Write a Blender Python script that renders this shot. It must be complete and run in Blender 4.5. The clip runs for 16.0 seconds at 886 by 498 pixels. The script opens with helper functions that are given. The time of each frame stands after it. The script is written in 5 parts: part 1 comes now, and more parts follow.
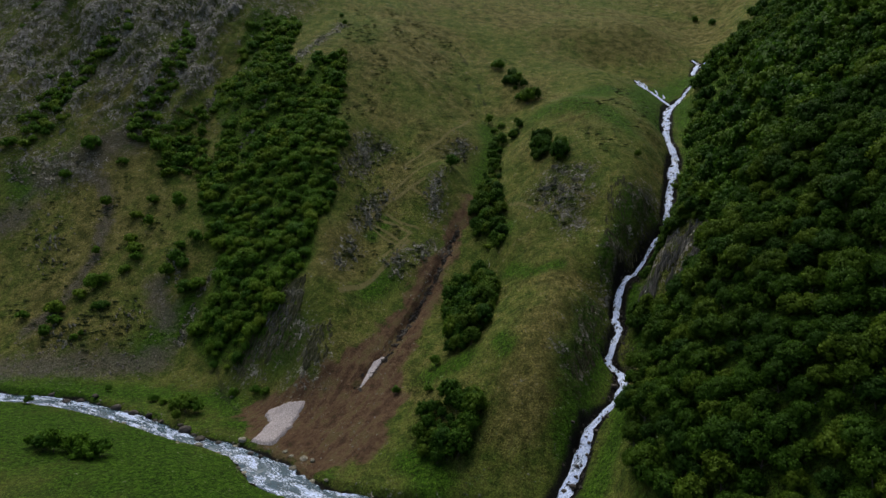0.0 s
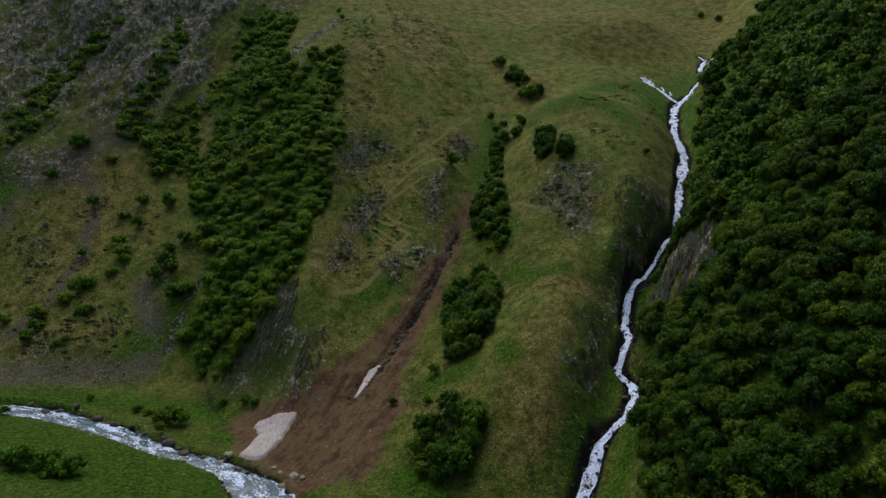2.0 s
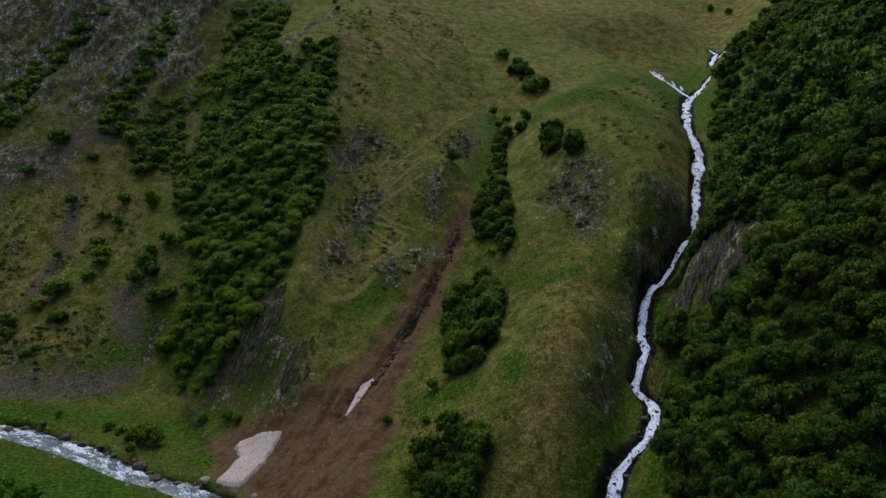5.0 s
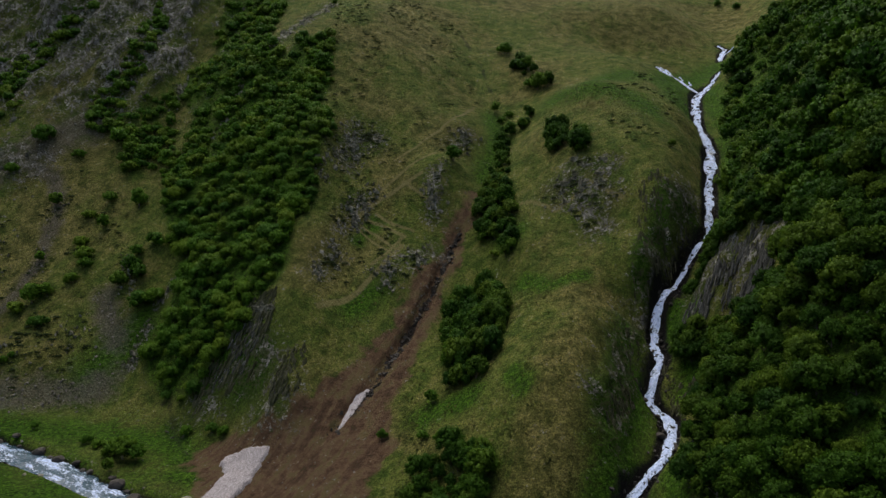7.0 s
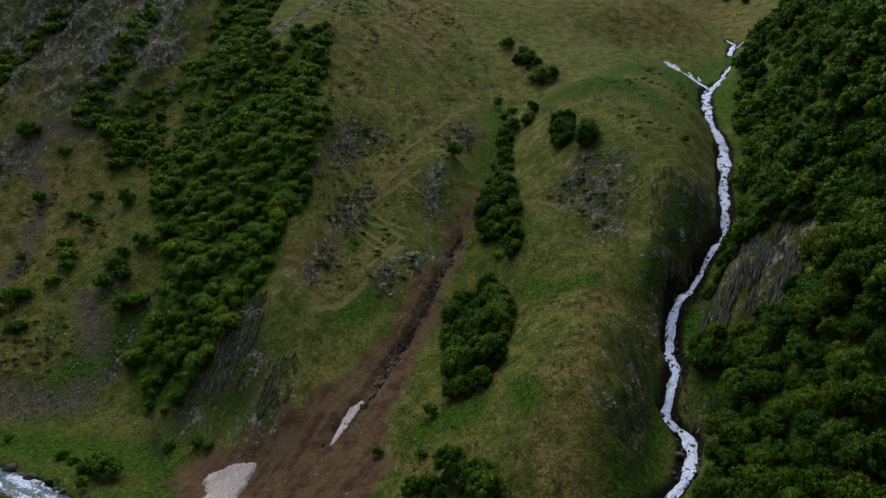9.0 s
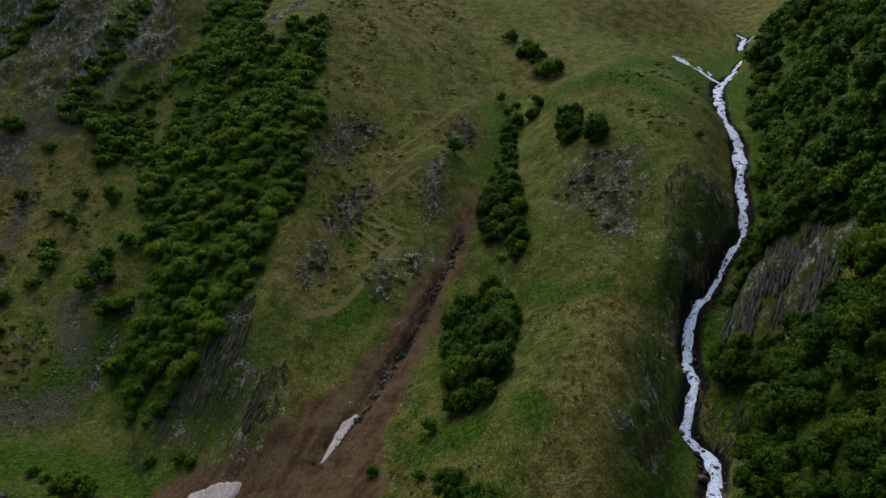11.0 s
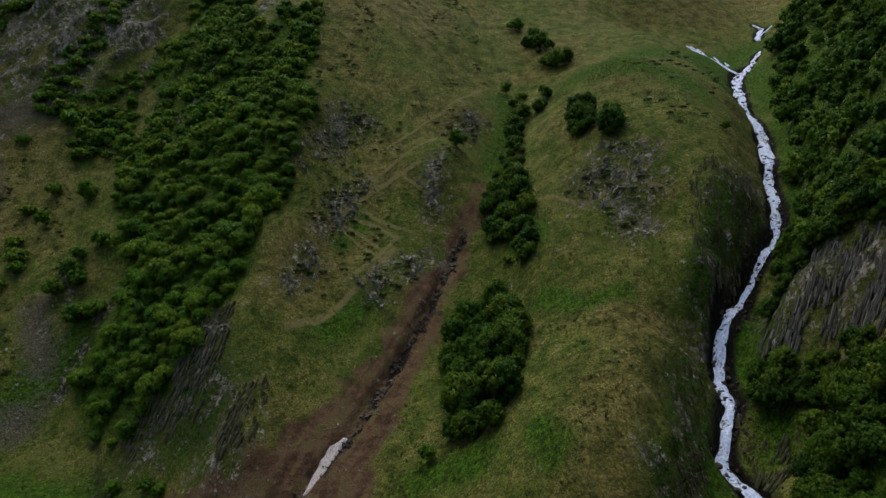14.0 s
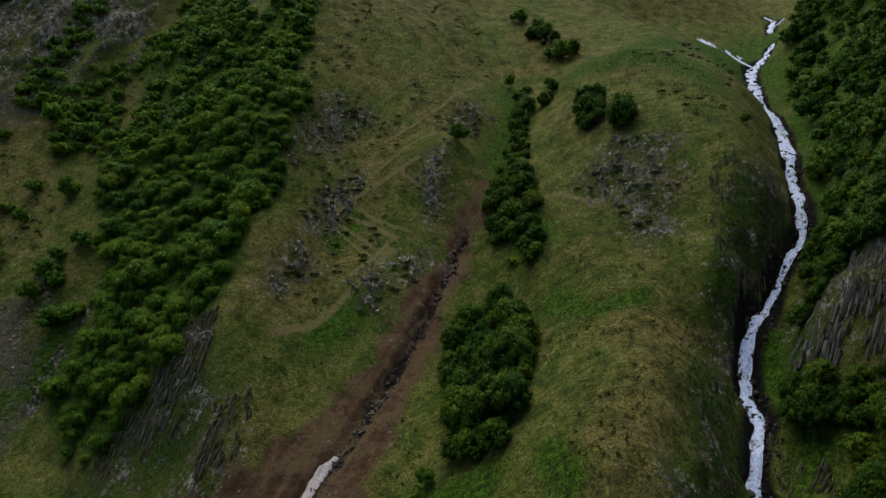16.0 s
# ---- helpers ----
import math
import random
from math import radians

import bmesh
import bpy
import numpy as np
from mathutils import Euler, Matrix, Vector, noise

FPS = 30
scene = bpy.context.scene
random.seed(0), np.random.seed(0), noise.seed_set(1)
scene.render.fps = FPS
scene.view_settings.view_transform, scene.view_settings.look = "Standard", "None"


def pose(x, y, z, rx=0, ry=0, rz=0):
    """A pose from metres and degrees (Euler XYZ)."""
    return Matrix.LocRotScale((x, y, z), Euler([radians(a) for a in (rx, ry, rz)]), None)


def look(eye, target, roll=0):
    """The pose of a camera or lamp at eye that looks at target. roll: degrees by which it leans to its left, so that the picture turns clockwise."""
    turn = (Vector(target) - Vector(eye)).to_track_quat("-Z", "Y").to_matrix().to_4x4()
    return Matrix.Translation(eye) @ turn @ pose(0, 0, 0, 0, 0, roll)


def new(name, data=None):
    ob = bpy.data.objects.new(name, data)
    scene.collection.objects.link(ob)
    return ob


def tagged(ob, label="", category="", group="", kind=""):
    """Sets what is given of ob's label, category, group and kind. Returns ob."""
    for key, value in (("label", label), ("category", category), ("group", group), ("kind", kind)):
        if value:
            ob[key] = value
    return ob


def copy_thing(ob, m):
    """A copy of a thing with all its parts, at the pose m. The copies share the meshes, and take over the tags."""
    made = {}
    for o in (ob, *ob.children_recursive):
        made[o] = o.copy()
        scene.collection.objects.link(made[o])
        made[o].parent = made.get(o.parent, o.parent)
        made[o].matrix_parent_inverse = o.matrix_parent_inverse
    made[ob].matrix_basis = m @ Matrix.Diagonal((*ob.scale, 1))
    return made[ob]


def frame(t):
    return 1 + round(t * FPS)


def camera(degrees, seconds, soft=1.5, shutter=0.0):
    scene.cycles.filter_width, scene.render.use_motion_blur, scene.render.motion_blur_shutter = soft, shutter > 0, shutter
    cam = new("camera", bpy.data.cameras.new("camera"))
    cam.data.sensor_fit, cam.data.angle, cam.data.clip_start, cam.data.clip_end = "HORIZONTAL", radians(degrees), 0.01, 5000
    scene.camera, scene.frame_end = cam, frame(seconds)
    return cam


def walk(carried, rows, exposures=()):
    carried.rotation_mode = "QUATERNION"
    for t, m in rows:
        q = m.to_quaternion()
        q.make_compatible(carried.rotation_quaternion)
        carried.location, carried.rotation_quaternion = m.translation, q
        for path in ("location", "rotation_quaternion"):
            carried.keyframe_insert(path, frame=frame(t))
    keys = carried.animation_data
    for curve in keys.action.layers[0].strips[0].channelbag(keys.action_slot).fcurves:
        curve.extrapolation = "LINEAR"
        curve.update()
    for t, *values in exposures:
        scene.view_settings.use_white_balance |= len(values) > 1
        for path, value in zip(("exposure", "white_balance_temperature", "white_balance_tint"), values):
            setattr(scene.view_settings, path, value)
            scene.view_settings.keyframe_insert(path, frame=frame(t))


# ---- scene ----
cam = camera(72.0, 16.0)
METRES, EYE, TILT, LEAN, TURN = 85.0, 60.0, -2.9, 0.0, 0.0
ROWS = [
    (0.0, 0.00000, 0.0000, 0.00000, 0.000, 0.000, -0.00),
    (0.5, 0.00085, 0.0305, 0.00162, 0.008, 0.015, -0.01),
    (1.0, 0.00131, 0.0607, 0.00354, 0.015, 0.015, -0.01),
    (1.5, 0.00185, 0.0913, 0.00523, 0.023, 0.031, -0.01),
    (2.0, 0.00269, 0.1219, 0.00693, 0.031, 0.031, -0.02),
    (2.5, 0.00323, 0.1528, 0.00877, 0.046, 0.031, -0.02),
    (3.0, 0.00377, 0.1834, 0.01054, 0.046, 0.038, -0.02),
    (3.5, 0.00416, 0.2143, 0.01239, 0.054, 0.038, -0.04),
    (4.0, 0.00469, 0.2451, 0.01408, 0.069, 0.038, -0.04),
    (6.5, 0.00800, 0.4004, 0.02178, 0.115, 0.054, -0.09),
    (7.0, 0.00847, 0.4316, 0.02370, 0.131, 0.046, -0.10),
    (7.5, 0.00893, 0.4629, 0.02548, 0.146, 0.046, -0.11),
    (8.0, 0.00931, 0.4941, 0.02725, 0.169, 0.038, -0.13),
    (8.5, 0.00977, 0.5254, 0.02894, 0.192, 0.031, -0.15),
    (9.0, 0.01047, 0.5569, 0.03086, 0.215, 0.015, -0.15),
    (11.5, 0.01208, 0.7131, 0.04010, 0.316, -0.069, -0.24),
    (12.0, 0.01262, 0.7447, 0.04141, 0.331, -0.085, -0.25),
    (12.5, 0.01285, 0.7762, 0.04248, 0.354, -0.100, -0.27),
    (13.0, 0.01339, 0.8079, 0.04379, 0.385, -0.108, -0.29),
    (13.5, 0.01331, 0.8396, 0.04472, 0.400, -0.123, -0.32),
    (14.0, 0.01347, 0.8712, 0.04610, 0.423, -0.139, -0.34),
    (14.5, 0.01355, 0.9028, 0.04726, 0.431, -0.162, -0.37),
    (15.0, 0.01355, 0.9343, 0.04826, 0.454, -0.177, -0.39),
    (15.5, 0.01378, 0.9660, 0.04918, 0.469, -0.200, -0.40),
    (16.0, 0.01393, 0.9975, 0.05041, 0.493, -0.215, -0.42),
]
walk(cam, [(t, pose(0, 0, EYE, TILT, LEAN, TURN) @ pose(METRES * x, METRES * y, METRES * z, 90 + pitch, roll, yaw)) for t, x, y, z, yaw, pitch, roll in ROWS])

# ---- light: a dull, overcast day ----
world = bpy.data.worlds.new("overcast_sky")
scene.world = world
world.use_nodes = True
SUN_UP, SUN_ROUND = radians(68), radians(335)
sky = world.node_tree.nodes.new("ShaderNodeTexSky")
sky.sky_type, sky.sun_disc = "NISHITA", False
sky.sun_elevation, sky.sun_rotation = SUN_UP, SUN_ROUND
sky.air_density, sky.dust_density, sky.ozone_density = 1.0, 4.0, 1.0
world.node_tree.links.new(sky.outputs[0], world.node_tree.nodes["Background"].inputs["Color"])
world.node_tree.nodes["Background"].inputs["Strength"].default_value = 0.085
sun = new("sun", bpy.data.lights.new("sun", "SUN"))
sun.data.energy, sun.data.angle, sun.data.color = 1.7, radians(60), (1.0, 0.95, 0.86)
sun.matrix_world = look((math.sin(SUN_ROUND) * math.cos(SUN_UP) * 500, math.cos(SUN_ROUND) * math.cos(SUN_UP) * 500, math.sin(SUN_UP) * 500), (0, 0, 0))
scene.view_settings.exposure = 0.46

# ---- the lie of the land ----
# Break lines of the valley side, as (x, y, z): water courses, gullies, crests and feet of slopes.
LINES = {
    "river": [(-700, 420, 34), (-260, 236, 9), (-145, 197, 2), (-122, 195, 1), (-103, 187, 0), (-88, 179, -1), (-74, 171, -2), (-54, 163, -3.5), (-41, 148, -5), (-18, 139, -6), (20, 128, -7.5), (27, 112, -8.5), (20, 88, -9.5), (60, 20, -13), (260, -60, -18), (700, -160, -40)],
    "stream": [(20, 129, -6.5), (29, 137, -2), (33, 144, 1.5), (39, 154, 8), (46, 160, 12), (50, 170, 15), (49, 177, 18.5), (54, 188, 25), (57, 199, 30.5), (64, 208, 37.5), (72, 216, 48), (82, 224, 54.5), (91, 245, 67), (99, 264, 77.5), (105, 277, 85), (109, 297, 97), (116, 319, 110), (126, 341, 122), (139, 356, 131), (163, 397, 156), (190, 450, 190)],
    "west_branch": [(128, 345, 124), (121, 358, 133), (116, 372, 142), (100, 400, 158)],
    "gully": [(-45, 171, -3), (-26, 185, 8), (-20, 194, 14), (-10, 214, 26), (-1.5, 233, 40.5), (5.5, 252, 55), (15, 272, 71), (24, 300, 93), (22, 320, 107), (22, 359, 138), (13, 386, 160)],
    "near_field": [(-165, 174, 4), (-105, 162, 2), (-66, 146, -0.5), (-47, 132, -2.5), (-25, 122, -4)],
    "far_terrace": [(-250, 246, 12), (-135, 206, 3.5), (-105, 203, 1.5), (-76, 190, 0), (-58, 182, -1)],
    "terrace_back": [(-138, 219, 8), (-105, 216, 2.5), (-84, 214, 3.5), (-72, 207, 3.5), (-56, 196, 2.5)],
    "scree_slope": [(-133, 226, 15), (-108, 229, 13.5), (-131, 236, 23), (-143, 247, 31), (-115, 256, 41), (-128, 274, 56), (-157, 285, 66), (-139, 290, 72), (-162, 309, 93)],
    "west_crags": [(-190, 322, 110), (-177, 342, 131), (-154, 351, 153), (-216, 363, 157), (-168, 362, 158), (-210, 369, 178), (-182, 376, 184), (-180, 405, 214), (-150, 400, 203)],
    "wood_gully": [(-95, 233, 17), (-96, 252, 38), (-122, 300, 82), (-141, 313, 97), (-118, 320, 104), (-130, 357, 141)],
    "wood_rib": [(-78, 214, 9), (-76, 226, 26), (-76, 241, 45), (-64, 244, 53), (-78, 282, 84), (-92, 311, 107), (-106, 355, 150), (-77, 333, 143), (-90, 400, 190)],
    "west_cliff_foot": [(-60, 203, 7), (-54, 196, 5), (-44, 188, 4.5)],
    "west_cliff_top": [(-57, 209, 22), (-50, 210, 30), (-45, 219, 42), (-43.5, 240, 59), (-50, 267, 85), (-44, 275, 93), (-54, 307, 118), (-63, 347, 157), (-60, 400, 192)],
    "west_flank": [(-43, 192, 14), (-39, 204, 25), (-36, 231, 43.5), (-39, 243, 56), (-29, 254, 58), (-41, 277, 82), (-33, 291, 95), (-37, 316, 122), (-12, 335, 135), (-29, 373, 168)],
    "gully_west": [(-30, 203, 21), (-26, 226, 37.5), (-18, 232, 44), (3, 270, 82), (9, 300, 101)],
    "fan_east": [(-32, 160, -4), (-21, 165, 2), (-13, 176, 7.5), (2, 152, 4), (3, 188, 20), (2, 206, 23), (14, 226, 34)],
    "spur": [(19, 137, -3), (21, 143, 6), (24, 154, 19), (26, 163, 28), (35, 182, 37), (38, 205, 46), (50, 221, 57), (62, 231, 76), (44, 248, 81), (70, 250, 90), (76, 277, 105), (62, 304, 119), (86, 326, 127), (92, 360, 146)],
    "gully_east": [(21, 228, 50), (24, 257, 69), (33, 276, 89), (44, 331, 121), (41, 347, 133), (31, 370, 147), (60, 420, 184), (102, 422, 187), (137, 436, 196)],
    "gorge_west_rim": [(27, 140, 0), (33, 152, 13), (38, 166, 22), (46, 186, 33), (59, 206, 55), (67, 219, 65), (73, 227, 72), (82, 243, 80), (96, 280, 100), (110, 325, 118), (118, 352, 132)],
    "gorge_east_foot": [(39, 141, 6), (44, 153, 13), (57, 172, 20), (61, 184, 30), (67, 200, 37), (86, 219, 58), (100, 246, 76), (118, 284, 96), (142, 350, 134)],
    "gorge_east_wall": [(46, 136, 18), (52, 147, 29), (66, 172, 38), (66, 185, 47), (73, 190, 60), (88, 212, 76), (108, 248, 90), (124, 286, 106), (150, 352, 146)],
    "east_wood": [(49, 126, 24), (43, 119, 11), (52, 109, 20), (64, 113, 37), (78, 129, 57), (132, 235, 124), (54, 118, 27), (55, 131, 35), (61, 140, 46), (69, 144, 54), (75, 145, 63), (78, 180, 66), (80, 167, 70), (85, 171, 77), (90, 197, 88), (92, 220, 85), (108, 226, 102), (123, 231, 113), (149, 303, 134), (165, 340, 158)],
    "east_wood_foot": [(36, 116, -2), (55, 92, 12), (85, 75, 30), (150, 40, 60)],
    "skyline": [(-520, 560, 340), (-330, 480, 290), (-240, 420, 238), (-140, 470, 282), (0, 470, 224), (90, 470, 215), (210, 480, 214), (-240, 335, 128), (-240, 270, 60), (210, 300, 190), (170, 220, 168), (150, 150, 130), (170, 80, 90), (260, 420, 250), (-130, 640, 360), (220, 640, 330)],
    "valley_floor": [(-300, 150, 6), (-300, 0, 8), (-160, 60, 5), (-60, 90, -1), (-30, 40, -1), (0, 0, -1), (110, 30, 8), (-100, -80, 6), (100, -100, 0), (-300, -260, 120), (0, -260, 110), (300, -260, 120), (330, 60, 150)],
}


def along(line, step):
    """Points every so many metres along a line, with the line's own corners."""
    out = [np.array(line[0], float)]
    for a, b in zip(line, line[1:]):
        a, b = np.array(a, float), np.array(b, float)
        n = max(1, int(np.hypot(*(b - a)[:2]) / step))
        out += [a + (b - a) * (i + 1) / n for i in range(n)]
    return np.array(out)


LOOSE = ("scree_slope", "west_crags", "wood_gully", "wood_rib", "fan_east", "skyline", "valley_floor", "east_wood", "west_flank", "gully_west", "spur", "gully_east")
CENTRES = np.vstack([np.array(l, float) if k in LOOSE else along(l, 14.0) for k, l in LINES.items()])
CENTRES = CENTRES[np.sort(np.unique(np.round(CENTRES[:, :2]), axis=0, return_index=True)[1])]
CENTRES = CENTRES[(np.abs(CENTRES[:, 0]) < 560) & (CENTRES[:, 1] < 660)]
SOFTEN = 5.0


def trend(x, y):
    return 0.77 * (y - 172) - 3


def spread(x, y, p):
    return np.sqrt((x[:, None] - p[None, :, 0]) ** 2 + (y[:, None] - p[None, :, 1]) ** 2 + SOFTEN ** 2)


def solve_land():
    p = CENTRES
    n = len(p)
    m = np.zeros((n + 1, n + 1))
    m[:n, :n] = spread(p[:, 0], p[:, 1], p) - np.eye(n) * 1.0
    m[:n, n] = m[n, :n] = 1
    return np.linalg.solve(m, np.append(p[:, 2] - trend(p[:, 0], p[:, 1]), 0))


WEIGHTS = solve_land()


def land(x, y):
    """Height of the smooth ground."""
    x, y = np.atleast_1d(np.asarray(x, float)), np.atleast_1d(np.asarray(y, float))
    s, out = x.shape, []
    for a in np.array_split(np.arange(x.size), max(1, x.size // 20000)):
        fx, fy = x.ravel()[a], y.ravel()[a]
        out.append(spread(fx, fy, CENTRES) @ WEIGHTS[:-1] + WEIGHTS[-1] + trend(fx, fy))
    z = np.concatenate(out).reshape(s)
    far = np.clip((np.hypot(x, y - 200) - 420) / 500, 0, 1)
    return z * (1 - far) + far * (120 + 60 * np.sin(x / 310) * np.cos(y / 270))


# ---- noise on arrays ----
def hashed(i, j, seed):
    h = (i.astype(np.int64) * 374761393 + j.astype(np.int64) * 668265263 + seed * 974634777) & 0xFFFFFFFF
    h = ((h ^ (h >> 13)) * 1274126177) & 0xFFFFFFFF
    return ((h ^ (h >> 16)) & 0xFFFF) / 65535.0


def value_noise(x, y, seed=0):
    i, j = np.floor(x), np.floor(y)
    u, v = x - i, y - j
    u, v = u * u * (3 - 2 * u), v * v * (3 - 2 * v)
    a, b, c, d = hashed(i, j, seed), hashed(i + 1, j, seed), hashed(i, j + 1, seed), hashed(i + 1, j + 1, seed)
    return (a * (1 - u) + b * u) * (1 - v) + (c * (1 - u) + d * u) * v


def fbm(x, y, octaves=4, seed=0):
    """Layered noise, about -1 to 1."""
    out, amp, total = 0, 1.0, 0
    for k in range(octaves):
        out = out + amp * (2 * value_noise(x * 2 ** k + 17.3 * k, y * 2 ** k - 9.1 * k, seed + k) - 1)
        total += amp
        amp *= 0.55
    return out / total


def ridged(x, y, octaves=4, seed=0):
    """Sharp-crested noise, 0 to 1."""
    out, amp, total = 0, 1.0, 0
    for k in range(octaves):
        out = out + amp * (1 - np.abs(2 * value_noise(x * 2 ** k + 5.7 * k, y * 2 ** k + 3.3 * k, seed + k) - 1))
        total += amp
        amp *= 0.55
    return out / total


def smooth(a, b, v):
    t = np.clip((v - a) / (b - a), 0, 1)
    return t * t * (3 - 2 * t)


def near_line(x, y, line):
    """Distance in plan to a line, and the share of the way along it."""
    best, share = np.full(x.shape, 1e9), np.zeros(x.shape)
    p = np.array([q[:2] for q in line], float)
    run = np.concatenate([[0], np.cumsum(np.hypot(*np.diff(p, axis=0).T))])
    for k in range(len(p) - 1):
        d = p[k + 1] - p[k]
        t = np.clip(((x - p[k, 0]) * d[0] + (y - p[k, 1]) * d[1]) / (d @ d), 0, 1)
        r = np.hypot(x - p[k, 0] - t * d[0], y - p[k, 1] - t * d[1])
        near = r < best
        best, share = np.where(near, r, best), np.where(near, (run[k] + t * (run[k + 1] - run[k])) / run[-1], share)
    return best, share


def inside(x, y, ring):
    """Signed distance in plan to a closed outline, positive inside."""
    odd = np.zeros(x.shape, bool)
    p = np.array(ring, float)
    for a, b in zip(p, np.roll(p, -1, axis=0)):
        cross = (a[1] > y) != (b[1] > y)
        with np.errstate(divide="ignore", invalid="ignore"):
            odd ^= cross & (x < (b[0] - a[0]) * (y - a[1]) / (b[1] - a[1] + 1e-9) + a[0])
    r = near_line(x, y, list(ring) + [ring[0]])[0]
    return np.where(odd, r, -r)


# Courses of the water in plan, with half widths.
RIVER = [(-320, 262, 4), (-200, 215, 4), (-145, 197.5, 4), (-133, 196.5, 4.2), (-121, 194.5, 4.2), (-103, 187, 3.7), (-88, 179.5, 3.2), (-74, 171.5, 3.1), (-62.7, 167.3, 2.9), (-53.5, 163, 3.6), (-46.4, 156, 5.5), (-40.5, 149, 6.2), (-32, 143, 4.8), (-18, 138.5, 4.2), (0, 134, 4.2), (20, 127, 4.4), (27, 112, 4.6), (20, 88, 5), (60, 20, 5), (150, -20, 5), (260, -60, 5)]
STREAM = [(19, 128, 1.6), (25, 133, 1.4), (29.5, 138.5, 1.4), (33, 144.5, 1.4), (37, 151, 1.2), (40.5, 154.5, 1), (45.5, 158, 0.94), (49.5, 166, 1.2), (51, 171, 1.2), (48.3, 176, 0.94), (51, 181.5, 0.86), (55, 188, 1.1), (55.5, 194, 1.2), (58, 200, 1), (63, 206, 1.1), (68, 211, 0.94), (73, 216, 0.79), (82, 224, 0.94), (90, 243, 1.2), (96, 257, 1.4), (98.5, 264, 1.9), (105, 277, 1.7), (107, 289, 1.4), (109.5, 302, 1.6), (115, 318, 1.9), (120, 331, 1.7), (127, 342, 1.7), (139, 355, 1.1), (147, 366, 0.94)]
BRANCH = [(126, 341, 1.0), (123.4, 349, 1.1), (121.6, 355, 0.95), (119.8, 361, 0.9), (118, 368, 0.75), (117.4, 377, 0.6)]
HEADWATER = [(156, 386, 1), (160, 394, 1.4), (167, 404, 1.0), (166, 412, 0.6)]
TWIGS = [[(118.8, 365, 0.5), (120.6, 372, 0.4), (120, 379, 0.3)], [(123.6, 349, 0.55), (127, 354, 0.45), (129, 361, 0.3)], [(121.8, 355.5, 0.45), (119.4, 358, 0.4), (115, 366, 0.3)], [(122, 354, 0.5), (125, 360, 0.45), (126, 367, 0.3)], [(119.5, 363, 0.5), (122.5, 370, 0.4), (122, 376, 0.3)], [(96.5, 258, 0.4), (101.5, 264, 0.5), (103, 270, 0.5), (105.5, 277, 0.4)], [(161, 395, 0.5), (166, 398, 0.5), (171, 402, 0.3)]]
RILL = [(q[0], q[1], w) for q, w in zip(LINES["gully"][1:6], (1, 0.9, 0.8, 0.7, 0.5))]
FAN = [(-64, 192), (-56, 194.5), (-48, 191), (-40, 190.5), (-32, 195), (-25, 203), (-18, 213), (-11, 225), (-5, 237), (1, 251), (6, 260), (13, 265), (11, 257), (7, 247), (1, 231), (-5, 216), (-8, 203), (-12, 193), (-12.5, 184), (-12, 174), (-14, 163), (-17, 156), (-26, 154), (-36, 152), (-44, 160), (-54, 170), (-61, 182)]
SNOW_LOW = [(-42, 185.5), (-43.4, 180.3), (-45.5, 173), (-47.3, 167.6), (-51.4, 168), (-54.9, 169.2), (-53, 176), (-52.5, 180), (-54.8, 184), (-55, 187.5), (-51, 186.8), (-45.8, 186.8)]
SNOW_HIGH = [(-26.6, 184.5), (-24.5, 185), (-21.5, 190), (-18.6, 196.5), (-20, 197.5), (-22.5, 195), (-25, 190)]
# Kinds of ground: strips as (line, half width).
LUSH = [([(80, 218), (89, 229), (98, 246), (106, 263), (113, 283)], 4), ([(36, 163), (37, 160), (37, 157), (38, 155)], 3.2), ([(54, 203), (60, 212), (69, 222), (76, 224)], 3.4), ([(33, 158), (37, 166), (48, 190)], 4), ([(-66, 212), (-50, 204)], 6), ([(58, 176), (61, 184), (64, 194)], 4), ([(-320, 262), (-151, 203), (-123, 203), (-95, 203), (-76, 198), (-66, 190), (-60, 182)], 9), ([(-300, 200), (-129, 172), (-91, 158), (-60, 140), (-30, 120), (10, 100)], 30), ([(50, 307), (71, 289), (79, 272)], 9), ([(23, 215), (30, 203), (38, 203)], 3.2), ([(18, 164), (16, 172)], 2.5), ([(-29, 245), (-24, 253)], 4), ([(-20, 226), (-27, 219)], 5), ([(33, 131), (40, 141), (45, 149)], 4), ([(30, 146), (35, 156), (42, 168), (46, 178)], 5.5), ([(64, 201), (60, 195), (59, 187)], 3), ([(104, 300), (112, 347), (130, 362), (150, 378)], 11), ([(120, 300), (131, 340)], 6), ([(22, 318), (24, 300), (16, 278)], 5), ([(-8, 150), (-2, 142)], 6), ([(-100, 240), (-112, 226)], 7), ([(-196, 288), (-206, 296)], 6), ([(24, 232), (16, 250)], 4), ([(4, 205), (12, 226)], 5), ([(-4, 180), (6, 176)], 5), ([(60, 304), (90, 330)], 8)]
